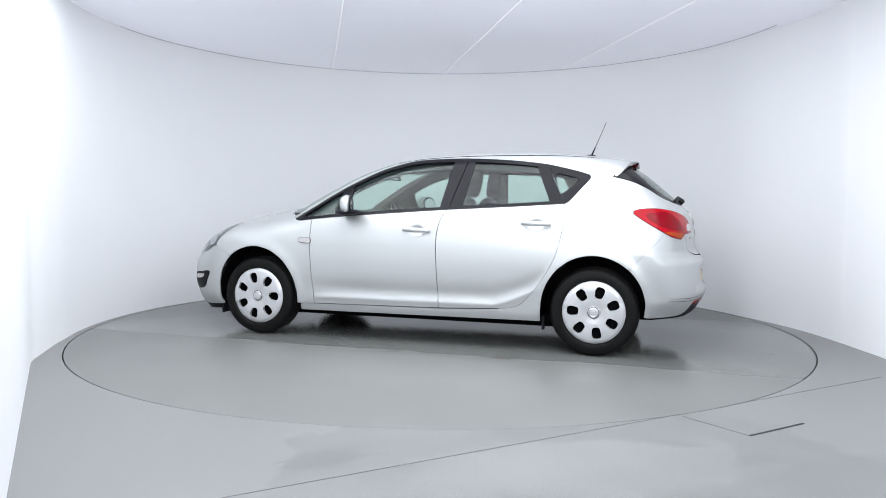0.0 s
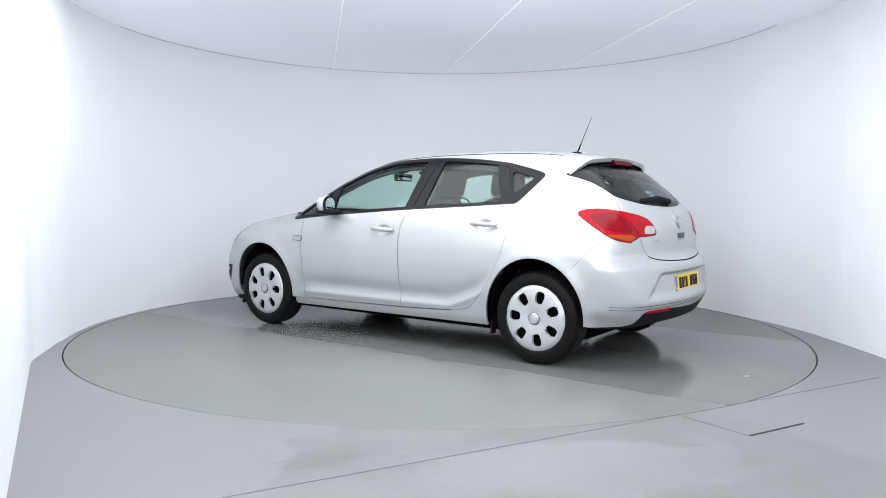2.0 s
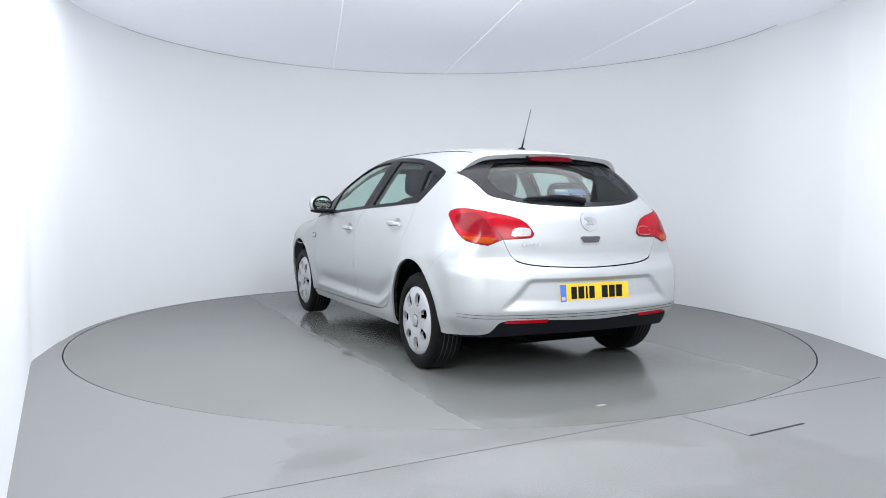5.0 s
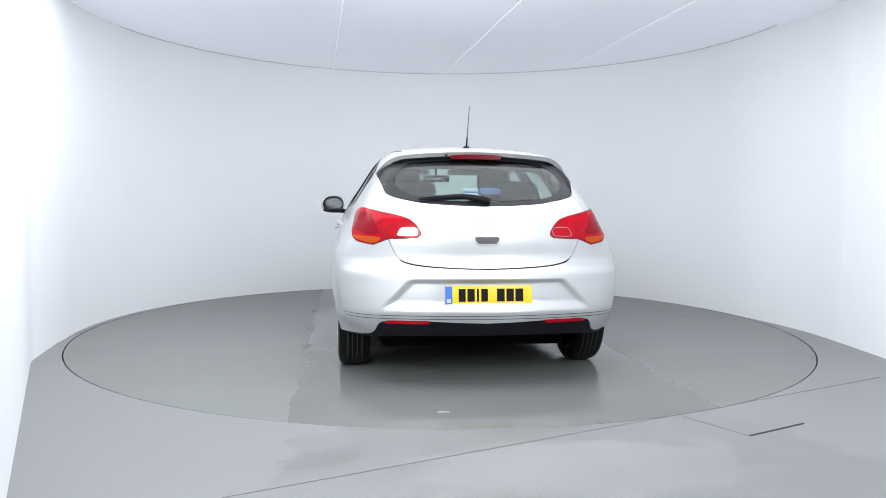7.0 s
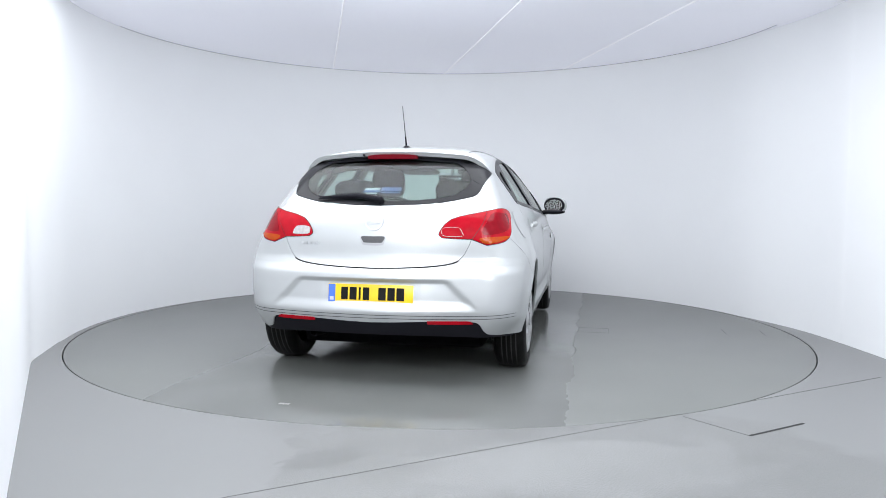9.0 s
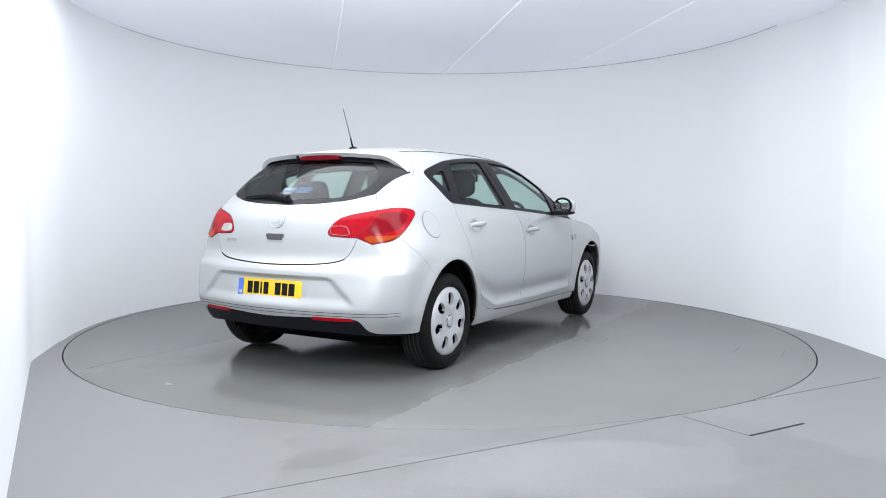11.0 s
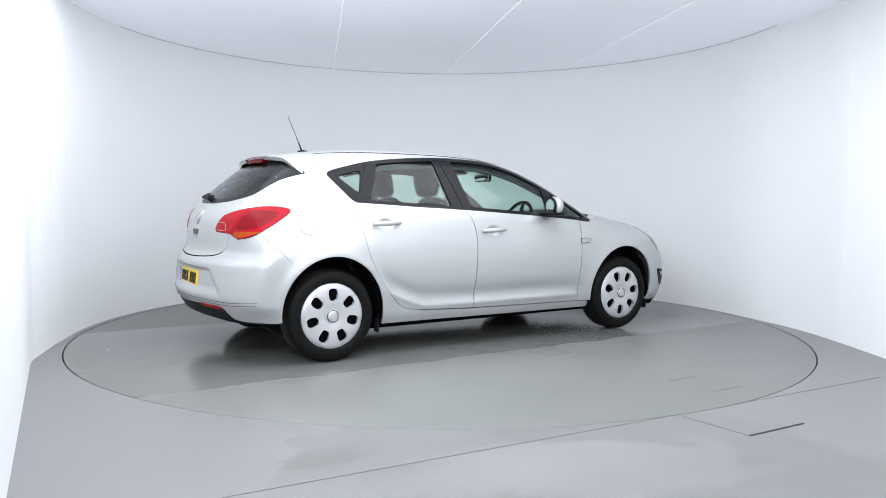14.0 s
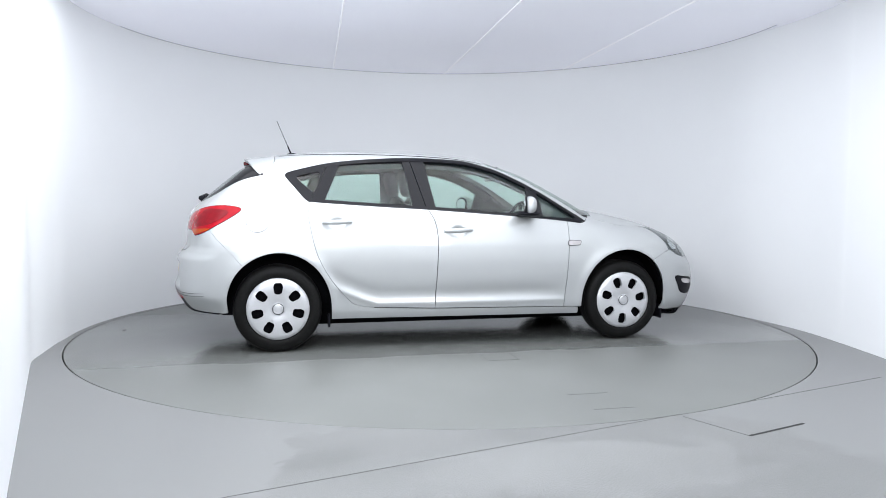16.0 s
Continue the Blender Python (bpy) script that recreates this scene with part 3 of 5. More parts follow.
# ---- the car ----
car = tagged(new("car"), "silver five-door hatchback car with yellow rear plate, parked on the turntable", "car")
MID = -(BEND + TURN * math.pi / 2)

BELT = spline([(1.05, 0.928), (0.95, 0.932), (0.83, 0.944), (0.61, 0.965), (0.168, 0.999), (-0.19, 1.024), (-0.7, 1.053), (-1.12, 1.080)])
TOP_EDGE = spline([(1.02, 0.945), (0.87, 1.036), (0.70, 1.147), (0.505, 1.255), (0.30, 1.346), (0.03, 1.408), (-0.29, 1.419), (-0.4, 1.417), (-0.653, 1.403),
                   (-0.952, 1.371), (-1.13, 1.333), (-1.24, 1.304)])
REAR_EDGE = [(-1.12, 1.082), (-1.15, 1.095), (-1.215, 1.172), (-1.272, 1.24), (-1.291, 1.268), (-1.282, 1.288), (-1.24, 1.304)]
ROOF_HALF = spline([(1.16, 0.72), (0.9, 0.675), (0.6, 0.605), (0.3, 0.54), (0.0, 0.51), (-0.8, 0.495), (-1.36, 0.46), (-1.6, 0.44)])


def belt_run(a, b, n=24, lift=0.0):
    return [(s, float(BELT(s)) + lift) for s in np.linspace(a, b, n)]


def top_run(a, b, n=30, lift=0.0):
    return [(s, float(TOP_EDGE(s)) + lift) for s in np.linspace(a, b, n)]


def arch(ax, a0, a1, n=22, r=0.37, h=0.402):
    return [(s_of(ax + r * math.cos(radians(a)), 0.895), HUB_Z + h * math.sin(radians(a))) for a in np.linspace(a0, a1, n)]


FRONT_DOOR_EDGE = flow([(0.828, 0.277), (0.846, 0.55), (0.856, 0.77), (0.853, 0.941)])
B_GAP = flow([(-0.203, 0.291), (-0.191, 0.582), (-0.184, 0.793), (-0.204, 0.94), (-0.25, 1.028)])
REAR_DOOR_EDGE = flow([(-0.666, 0.308), (-0.76, 0.322), (-0.843, 0.362), (-0.98, 0.526), (-1.078, 0.712), (-1.126, 0.931), (-1.133, 0.992), (-1.118, 1.079)])
rear_arch_cut = -AXLE + 0.37
LAMP_LOW = flow([(-1.622, 1.010), (-1.662, 0.977), (-1.74, 0.918), (-1.835, 0.856), (-1.938, 0.833)])
LAMP_TOP = flow([(-1.622, 1.010), (-1.630, 1.031), (-1.70, 1.045), (-1.79, 1.046), (-1.893, 1.033)])
BUMPER_SEAM = flow([arch(-AXLE, 130, 130, 1)[0], (-1.605, 0.680), (-1.67, 0.757), (-1.74, 0.825), (-1.798, 0.8795)])
HATCH_LOW = flow([(-2.016, 0.866), (-2.045, 0.80), (-2.075, 0.757), (-2.125, 0.73), (-2.242, 0.711), (-2.44, 0.700), (MID, 0.696)])
GLASS_LOW = flow([(-1.495, 1.272), (-1.60, 1.253), (-1.70, 1.225), (-1.79, 1.185), (-1.871, 1.138), (-1.96, 1.112), (-2.156, 1.082), (-2.4, 1.068), (MID, 1.063)])
VALANCE = flow([(-1.70, 0.288), (-1.80, 0.290), (-1.925, 0.303), (-1.975, 0.33), (-2.022, 0.382), (-2.10, 0.390), (-2.291, 0.391), (-2.48, 0.383), (MID, 0.379)], 4)


def other(run):
    """A run of the tail carried over to the other side, in reverse."""
    return [(2 * MID - q[0], q[1]) for q in reversed([tuple(q) for q in run])]


def over(run):
    """A run of the tail carried over to the other side, in the same order."""
    return [(2 * MID - q[0], q[1]) for q in run]


def roof_rim(a, b, n=30):
    xs = np.linspace(a, b, n)
    p = from_above(np.stack([xs, ROOF_HALF(xs)], -1))
    return [(s_of(q[0], q[1]), q[2]) for q in p]


def upper(x):
    q = from_above(np.array([[x, float(ROOF_HALF(x))]]))[0]
    return (s_of(q[0], q[1]), q[2])


SEAM_X = flow([(-1.365, 0.362), (-1.362, 0.41), (-1.375, 0.465), (-1.405, 0.51), (-1.445, 0.535)])
SPOILER_SEAM = [(s_of(q[0], q[1]), q[2]) for q in round_roof(np.array(SEAM_X))]


def build_side(side):
    # doors
    door = panel("front_door", outline(FRONT_DOOR_EDGE, belt_run(0.853, -0.25), B_GAP[::-1], line((-0.203, 0.291), (0.828, 0.277))), PAINT, car, side, step=0.013)
    rear = panel("rear_door", outline([(q[0] - 0.001, q[1]) for q in B_GAP], belt_run(-0.252, -1.118), REAR_DOOR_EDGE[::-1], line((-0.666, 0.308), (-0.204, 0.291))), PAINT, car, side, step=0.013)
    panel("sill", outline(line((0.955, 0.218), (0.95, 0.262), 4), line((0.93, 0.272), (-0.203, 0.285)), line((-0.203, 0.285), (-0.655, 0.302)),
                          REAR_DOOR_EDGE[:19], arch(-AXLE, 30, 2, 8), line((-0.968, 0.228), (0.955, 0.218), 20)), PAINT, car, side, gap=0.0008)
    # front wing
    panel("front_wing", outline(FRONT_DOOR_EDGE[::-1], line((0.828, 0.277), (0.95, 0.272), 4), arch(AXLE, 186, 52, 24),
                                line(arch(AXLE, 52, 52, 1)[0], (1.70, 0.712)), flow([(1.70, 0.712), (1.675, 0.79), (1.62, 0.882)]), flow([(1.62, 0.882), (1.4, 0.937), (1.2, 0.965), (1.08, 0.985)]),
                                flow([(1.08, 0.985), (1.03, 0.945), (0.99, 0.930), (0.95, 0.930), (0.853, 0.941)])), PAINT, car, side, step=0.03)
    # quarter panel round the rear wheel up to the roof
    panel("quarter_panel", outline(REAR_DOOR_EDGE[18:], REAR_EDGE[:1], flow(REAR_EDGE), flow([(-1.24, 1.304), upper(-1.30)], 6),
                                   roof_rim(-1.30, -1.365, 5), SPOILER_SEAM[1:], [(-1.495, 1.272)], GLASS_LOW[1:25], flow([(-1.871, 1.138), (-1.885, 1.08), (-1.893, 1.033)]),
                                   LAMP_TOP[::-1], LAMP_LOW[:17], BUMPER_SEAM[::-1], arch(-AXLE, 130, 30, 26)), PAINT, car, side, step=0.03, gap=0.0007)
    # roof side rail from the windscreen foot to the rear
    panel("roof_rail", outline(top_run(1.02, -1.24, 50), roof_rim(-1.30, 1.10, 50), [(1.075, 0.985), (1.035, 0.95)]), PAINT, car, side, step=0.03, gap=0.0004, depth=0.006)
    # black window surround
    surround = panel("window_surround", outline(belt_run(0.97, -1.13, 40, -0.002), belt_run(-1.12, 0.97, 40, 0.020)), GLOSS_BLACK, car, side, gap=0, off=0.004, depth=0.02, step=0.03)
    panel("top_strip", outline(top_run(1.01, -1.24, 50), [(s, z - 0.027) for s, z in top_run(-1.235, 0.955, 50)]), GLOSS_BLACK, surround, side, gap=0, off=0.003, depth=0.02, step=0.03)
    # broad black border standing in for the quarter window's inner trim; leaves a small rounded triangle clear
    panel("quarter_border", outline(flow([(-1.115, 1.082), (-1.15, 1.095), (-1.215, 1.172), (-1.272, 1.24), (-1.291, 1.268)]), flow([(-1.232, 1.256), (-1.205, 1.244), (-1.15, 1.196), (-1.105, 1.158), (-1.088, 1.150)], 4)), GLOSS_BLACK, surround, side, gap=0, off=0.0025, depth=0.02, step=0.03)
    panel("quarter_border", outline(flow([(-1.291, 1.268), (-1.282, 1.288), (-1.24, 1.304)], 4), top_run(-1.23, -0.99, 10, -0.022), flow([(-1.035, 1.290), (-1.055, 1.300), (-1.10, 1.291), (-1.19, 1.268), (-1.207, 1.257), (-1.205, 1.244), (-1.232, 1.256)], 4)), GLOSS_BLACK, surround, side, gap=0, off=0.0022, depth=0.02, step=0.03)
    panel("quarter_border", outline(flow([(-0.985, 1.345), (-1.05, 1.22), (-1.115, 1.082)], 5), flow([(-1.088, 1.150), (-1.078, 1.158), (-1.036, 1.278), (-1.037, 1.290)], 4)), GLOSS_BLACK, surround, side, gap=0, off=0.0019, depth=0.02, step=0.03)
    panel("front_corner", outline([(1.015, 0.945), (0.98, 0.930), (0.90, 0.937)], [(0.90, 0.955), (0.93, 0.965), (0.915, 0.99), (0.95, 0.993)]), GLOSS_BLACK, surround, side, gap=0, off=0.0025, depth=0.02, step=0.03)
    panel("mirror_post", outline(line((0.66, 0.962), (0.635, 1.178), 6), line((0.56, 1.222), (0.53, 0.972), 6)), GLOSS_BLACK, surround, side, gap=0, off=0.001, depth=0.02, step=0.03)
    panel("front_pillar_cover", outline(line((-0.186, 1.024), (-0.243, 1.408), 8), line((-0.352, 1.410), (-0.258, 1.028), 8)), GLOSS_BLACK, surround, side, gap=0.001, off=0.002, depth=0.02, step=0.03)
    panel("rear_pillar_cover", outline(line((-0.262, 1.028), (-0.357, 1.410), 8), line((-0.413, 1.410), (-0.36, 1.034), 8)), GLOSS_BLACK, surround, side, gap=0.001, off=0.002, depth=0.02, step=0.03)
    panel("quarter_pillar_cover", outline(line((-1.02, 1.072), (-0.88, 1.372), 8), line((-0.975, 1.36), (-1.115, 1.082), 8)), GLOSS_BLACK, surround, side, gap=0.001, off=0.0015, depth=0.02, step=0.03)
    # side glass
    for owner, run in ((door, outline(belt_run(0.95, 0.60, 8, 0.004), top_run(0.60, 0.95, 10, -0.008))),
                       (door, outline(belt_run(0.60, -0.22, 20, 0.004), top_run(-0.28, 0.60, 24, -0.008))),
                       (rear, outline(belt_run(-0.32, -1.05, 16, 0.004), top_run(-0.93, -0.37, 16, -0.008))),
                       (car, outline([(-1.09, 1.085)], flow([(-1.14, 1.10), (-1.205, 1.178), (-1.27, 1.258), (-1.235, 1.295)]), top_run(-1.2, -0.95, 8, -0.008)))):
        g = panel("window_glass", run, GLASS, owner, side, gap=0, off=-0.006, depth=0, step=0.06, label="green-tinted side glass")
    # lower dark inner shell behind the gaps
    panel("inner_shell", outline(line((0.945, 0.26), (-0.95, 0.26), 20), arch(-AXLE, 10, 170, 24, 0.38, 0.41), line((-1.75, 0.30), (-1.85, 0.60), 6), line((-1.85, 0.80), (-1.60, 1.0)), belt_run(-1.12, 0.90, 20, -0.03)),
          TRIM, car, side, gap=0, off=-0.035, depth=0, step=0.06)
    # lamps
    tail = panel("tail_lamp", outline(LAMP_TOP, line((-1.893, 1.033), (-2.014, 0.868)), line((-2.014, 0.868), (-1.938, 0.833), 4), LAMP_LOW[::-1]), RED, car, side, off=0.004, depth=0.02, gap=0.0008, step=0.02, label="red tail lamp with amber lower corner")
    # black sheet behind the lens, added to draw a dark outline
    panel("lamp_outline", shrink(outline(LAMP_TOP, line((-1.893, 1.033), (-2.014, 0.868)), line((-2.014, 0.868), (-1.938, 0.833), 4), LAMP_LOW[::-1]), -0.003), GAP, tail, side, off=0.0016, depth=0, gap=0, step=0.03)
    panel("amber_lens", rounded([(-1.79, 0.882), (-1.87, 0.882), (-1.975, 0.874), (-1.94, 0.842), (-1.85, 0.860)], 3), AMBER, tail, side, off=0.0065, depth=0.004, gap=0, step=0.02)
    panel("brake_lens", rounded([(-1.70, 1.0), (-1.78, 1.02), (-1.88, 1.012), (-1.96, 0.905), (-1.87, 0.90), (-1.77, 0.93)], 3), DEEP_RED, tail, side, off=0.0062, depth=0.003, gap=0, step=0.02)
    panel("side_repeater", rounded([(0.955, 0.79), (0.90, 0.795), (0.85, 0.792), (0.85, 0.753), (0.90, 0.752), (0.945, 0.758)], 3), SLOT, car, side, off=0.004, depth=0.008, gap=0, step=0.02, label="clear side indicator lamp")
    panel("repeater_lens", shrink(rounded([(0.955, 0.79), (0.90, 0.795), (0.85, 0.792), (0.85, 0.753), (0.90, 0.752), (0.945, 0.758)], 3), 0.005), CLEAR_LENS, car, side, off=0.0075, depth=0.004, gap=0, step=0.02)
    head = panel("headlamp", outline(flow([(1.62, 0.882), (1.675, 0.79), (1.70, 0.712), (1.78, 0.678), (1.90, 0.648), (2.05, 0.655), (2.2, 0.69)]), flow([(2.2, 0.70), (2.05, 0.795), (1.86, 0.852), (1.62, 0.882)])), HEAD_DARK, car, side, off=-0.012, depth=0.0, step=0.03, label="clear headlamp")
    panel("lamp_lens", outline(flow([(1.62, 0.882), (1.675, 0.79), (1.70, 0.712), (1.78, 0.678), (1.90, 0.648), (2.05, 0.655), (2.2, 0.69)]), flow([(2.2, 0.70), (2.05, 0.795), (1.86, 0.852), (1.62, 0.882)])), LENS_GLASS, head, side, off=0.002, depth=0.01, step=0.03)
    for s, z, r in ((1.79, 0.755, 0.045), (1.94, 0.72, 0.05)):
        panel("reflector", [(s + 1.3 * r * math.cos(a), z + r * math.sin(a)) for a in np.linspace(0, 2 * math.pi, 16, endpoint=False)], CHROME, head, side, off=-0.006, depth=0.004, gap=0, step=0.02)
    fog = panel("fog_recess", rounded([(1.765, 0.497), (1.87, 0.487), (1.98, 0.468), (2.0, 0.40), (1.97, 0.345), (1.885, 0.345), (1.83, 0.370), (1.80, 0.42)], 3), BLACK, car, side, off=0.003, depth=0.012, gap=0, step=0.03, label="black fog lamp surround")
    panel("fog_lens", rounded([(1.84, 0.470), (1.96, 0.455), (1.96, 0.425), (1.86, 0.437)], 3), CLEAR_LENS, fog, side, off=0.006, depth=0.004, gap=0, step=0.02)
    # door handles with their bowls
    for owner, (x, z) in zip((door, rear), HANDLES):
        q = round_side(np.array([[x + 0.11, z]]))[0]
        bm = bmesh.new()
        for k in range(15):
            u = k / 14
            c = Vector((x + 0.108 - 0.216 * u, q[1] + 0.008 + 0.032 * math.sin(math.pi * min(max(u, 0.03), 0.97)) ** 0.55, z + 0.006 - 0.008 * (u - 0.5)))
            h = 0.013 + 0.005 * math.sin(math.pi * u)
            ring = [bm.verts.new(c + Vector((0, 0.011 * math.cos(a), h * math.sin(a)))) for a in np.linspace(0, 2 * math.pi, 10, endpoint=False)]
            if k:
                for i in range(10):
                    bm.faces.new((old[i], old[(i + 1) % 10], ring[(i + 1) % 10], ring[i]))
            else:
                bm.faces.new(ring)
            old = ring
        bm.faces.new(old)
        if side < 0:
            bmesh.ops.transform(bm, matrix=Matrix.Diagonal((1, -1, 1, 1)), verts=bm.verts)
        part("door_handle", bm, PAINT, owner, "body-coloured pull handle", angle=60)
    # door mirror
    bm = bmesh.new()
    bmesh.ops.create_uvsphere(bm, u_segments=28, v_segments=16, radius=1.0)
    for v in bm.verts:
        k = (abs(v.co.x) ** 2.2 + abs(v.co.y) ** 3.4 + abs(v.co.z) ** 3.4) ** (-1 / 3.0)
        x, y, z = v.co * min(k, 1.25)
        f = 1 - 0.25 * max(0, -z)
        v.co = Vector((0.51 + (0.055 if x > 0 else 0.032) * x * f, 0.94 + 0.10 * y, 1.056 + 0.074 * z * (1 - 0.22 * max(0, y))))
    mirror = part("door_mirror", bm, PAINT, door, "silver door mirror with black foot")
    bm = bmesh.new()
    bmesh.ops.create_uvsphere(bm, u_segments=24, v_segments=12, radius=1.0)
    for v in bm.verts:
        x, y, z = v.co
        v.co = Vector((0.505 + 0.10 * x, 0.925 + 0.105 * y, 1.0 + 0.024 * z))
    foot = part("mirror_foot", bm, BLACK, door)
    bm = bmesh.new()
    box(bm, 0.47, 0.57, 0.78, 0.88, 0.975, 1.005, 0.012)
    arm = part("mirror_arm", bm, BLACK, door)
    bm = bmesh.new()
    bmesh.ops.create_cone(bm, cap_ends=True, segments=28, radius1=1, radius2=1, depth=0.006)
    for v in bm.verts:
        x, y, z = v.co
        v.co = Vector((0.4735 + z, 0.94 + 0.080 * y, 1.056 + 0.054 * x))
    glass = part("mirror_glass", bm, MIRROR, door, "convex mirror glass")
    bm = bmesh.new()
    bmesh.ops.create_cone(bm, cap_ends=True, segments=28, radius1=1, radius2=0.97, depth=0.012)
    for v in bm.verts:
        x, y, z = v.co
        v.co = Vector((0.480 + z, 0.94 + 0.098 * y, 1.056 + 0.071 * x))
    rim = part("mirror_rim", bm, BLACK, door)
    # the housing is turned towards the driver
    turn_in = pose(0.49, 0.92, 0) @ pose(0, 0, 0, 0, 0, 17) @ pose(-0.49, -0.92, 0)
    for ob in (mirror, glass, rim):
        ob.data.transform(turn_in)
    for ob in (mirror, foot, arm, glass, rim):
        if side < 0:
            ob.data.transform(Matrix.Diagonal((1, -1, 1, 1)))
            ob.data.flip_normals()
    # mud flap behind each wheel, dark arch liner
    for ax in (AXLE, -AXLE):
        lip = 0.785
        bm = lathe([(0.385, 0.60), (0.385, lip), (0.395, lip), (0.395, 0.60)], 40, Matrix.Translation((ax, 0, HUB_Z)))
        bmesh.ops.delete(bm, geom=[v for v in bm.verts if v.co.z < 0.30], context="VERTS")
        bmesh.ops.transform(bm, matrix=Matrix.Translation((0, 0, HUB_Z)) @ Matrix.Diagonal((1, 1, 1.06, 1)) @ Matrix.Translation((0, 0, -HUB_Z)), verts=bm.verts)
        if side < 0:
            bmesh.ops.transform(bm, matrix=Matrix.Diagonal((1, -1, 1, 1)), verts=bm.verts)
        part("wheel_arch_liner", bm, INNER, car)
        bm = bmesh.new()
        box(bm, ax - 0.41, ax + 0.41, min(side * 0.57, side * 0.60), max(side * 0.57, side * 0.60), 0.24, 0.74, 0.01)
        part("wheel_house", bm, INNER, car)
    for x in (-0.985, 1.70):
        bm = bmesh.new()
        y = 0.80 if x < 1.5 else 0.74
        box(bm, x - 0.008, x + 0.008, side * y - (0.06 if x > 0 else 0.03), side * y + (0.06 if x > 0 else 0.03), 0.165 if x < 1.5 else 0.15, 0.26, 0.005)
        part("mud_flap", bm, BLACK, car)


BORDER = material("black_glass_print", (0.010, 0.010, 0.012), 0.28, spec=0.12, noise_scale=30, noise_amount=0.05)
# dark grey for the slot's painted shade and the repeater's rim
SLOT = material("shade_and_rim_grey", (0.05, 0.05, 0.053), 0.5, noise_scale=60, noise_amount=0.1)
HEAD_DARK = material("headlamp_inside", (0.13, 0.135, 0.14), 0.3, metal=0.6, noise_scale=40, noise_amount=0.25)
LENS_GLASS = glass_material("lamp_glass", (0.85, 0.88, 0.88))
BADGE = material("satin_badge_metal", (0.50, 0.51, 0.52), 0.30, metal=1.0, noise_scale=80, noise_amount=0.05)
# darker silver, with the shade of the bowl put into its colour
BOWL_SHADE = material("shaded_silver_plastic", (0.33, 0.335, 0.34), 0.45, metal=0.4, coat=0.3, noise_scale=900, noise_amount=0.05)
for side in (1, -1):
    build_side(side)


def build_tail():
    edge = outline(HATCH_LOW[::-1], line((-2.014, 0.864), (-1.938, 0.833), 4), LAMP_LOW[16:][::-1], BUMPER_SEAM[::-1], arch(-AXLE, 130, 183, 20))
    bumper = panel("rear_bumper", outline(VALANCE, other(VALANCE), other(edge), edge), PAINT, car, step=0.012, gap=0.0008)
    panel("valance", outline(line((-1.735, 0.288), (-1.74, 0.272), 3), flow([(-1.74, 0.272), (-1.93, 0.280), (-2.2, 0.293), (MID, 0.295)]), other(flow([(-1.74, 0.272), (-1.93, 0.280), (-2.2, 0.293), (MID, 0.295)])),
                             other(line((-1.735, 0.288), (-1.74, 0.272), 3)), over(VALANCE[1:]), VALANCE[1:][::-1]), BLACK, bumper, off=-0.004, depth=0.03, step=0.04, label="matt black lower valance")
    for flip in (0, 1):
        run = outline(flow([(-2.055, 0.394), (-2.10, 0.396), (-2.285, 0.396)]), flow([(-2.28, 0.377), (-2.12, 0.376), (-2.04, 0.378)]))
        if flip:
            run = np.array([(2 * MID - a, b) for a, b in run])
        panel("reflector", run, RED, bumper, off=0.003, depth=0.006, gap=0, step=0.03, label="long red reflector")
        # thin grey strips paint in the shade of the bumper's creases
        crease_shade = outline(flow([(-1.80, 0.432), (-1.95, 0.428), (-2.2, 0.428), (MID, 0.427)]), flow([(MID, 0.4235), (-2.2, 0.4245), (-1.95, 0.4245), (-1.80, 0.4295)]))
        crease_shade2 = crease_shade - np.array([0, 0.019])
        for c in (crease_shade, crease_shade2):
            if flip:
                c = np.array([(2 * MID - a, b) for a, b in c])
            panel("crease_shade", c, GREY_JOINT, bumper, off=0.0015, depth=0, gap=0, step=0.04)
    half = outline(flow([(-1.893, 1.033), (-1.885, 1.08), (-1.871, 1.138)]), GLASS_LOW[24:])
    edge = outline(HATCH_LOW[::-1], line((-2.014, 0.868), (-1.893, 1.033)), half)
    hatch = panel("tailgate", outline(edge, other(edge)), PAINT, car, step=0.03)
    # black strip laid on the skin, painting in the shade of the gap
    shut = HATCH_LOW[14:]
    panel("shut_line", outline([(q[0], q[1] - 0.0045) for q in shut], other([(q[0], q[1] - 0.0045) for q in shut]), over([(q[0], q[1] + 0.001) for q in shut]), [(q[0], q[1] + 0.001) for q in shut][::-1]), GAP, hatch, off=0.0008, depth=0, gap=0, step=0.05)
    top = flow([(-1.495, 1.278), (-1.55, 1.325), (-1.68, 1.35), (-1.95, 1.368), (-2.3, 1.378), (MID, 1.38)])
    g = panel("rear_window", outline(GLASS_LOW, other(GLASS_LOW), over(top), top[::-1]), DARK_GLASS, hatch, off=0.0, depth=0.004, step=0.05, label="tinted rear window with black printed border")
    # black printed border of the rear window, in four strips
    inner_low = flow([(-1.80, 1.265), (-1.83, 1.228), (-1.91, 1.178), (-1.99, 1.142), (-2.08, 1.118), (-2.18, 1.106), (-2.4, 1.093), (MID, 1.09)])
    panel("window_border", outline(GLASS_LOW[18:], inner_low[::-1][:-7], [(-1.83, 1.228)]), BORDER, hatch, off=0.0012, depth=0, gap=0.001, step=0.05)
    panel("window_border", outline(other(GLASS_LOW[18:]), [(2 * MID + 1.83, 1.228)], over(inner_low[7:])), BORDER, hatch, off=0.0012, depth=0, gap=0.001, step=0.05)
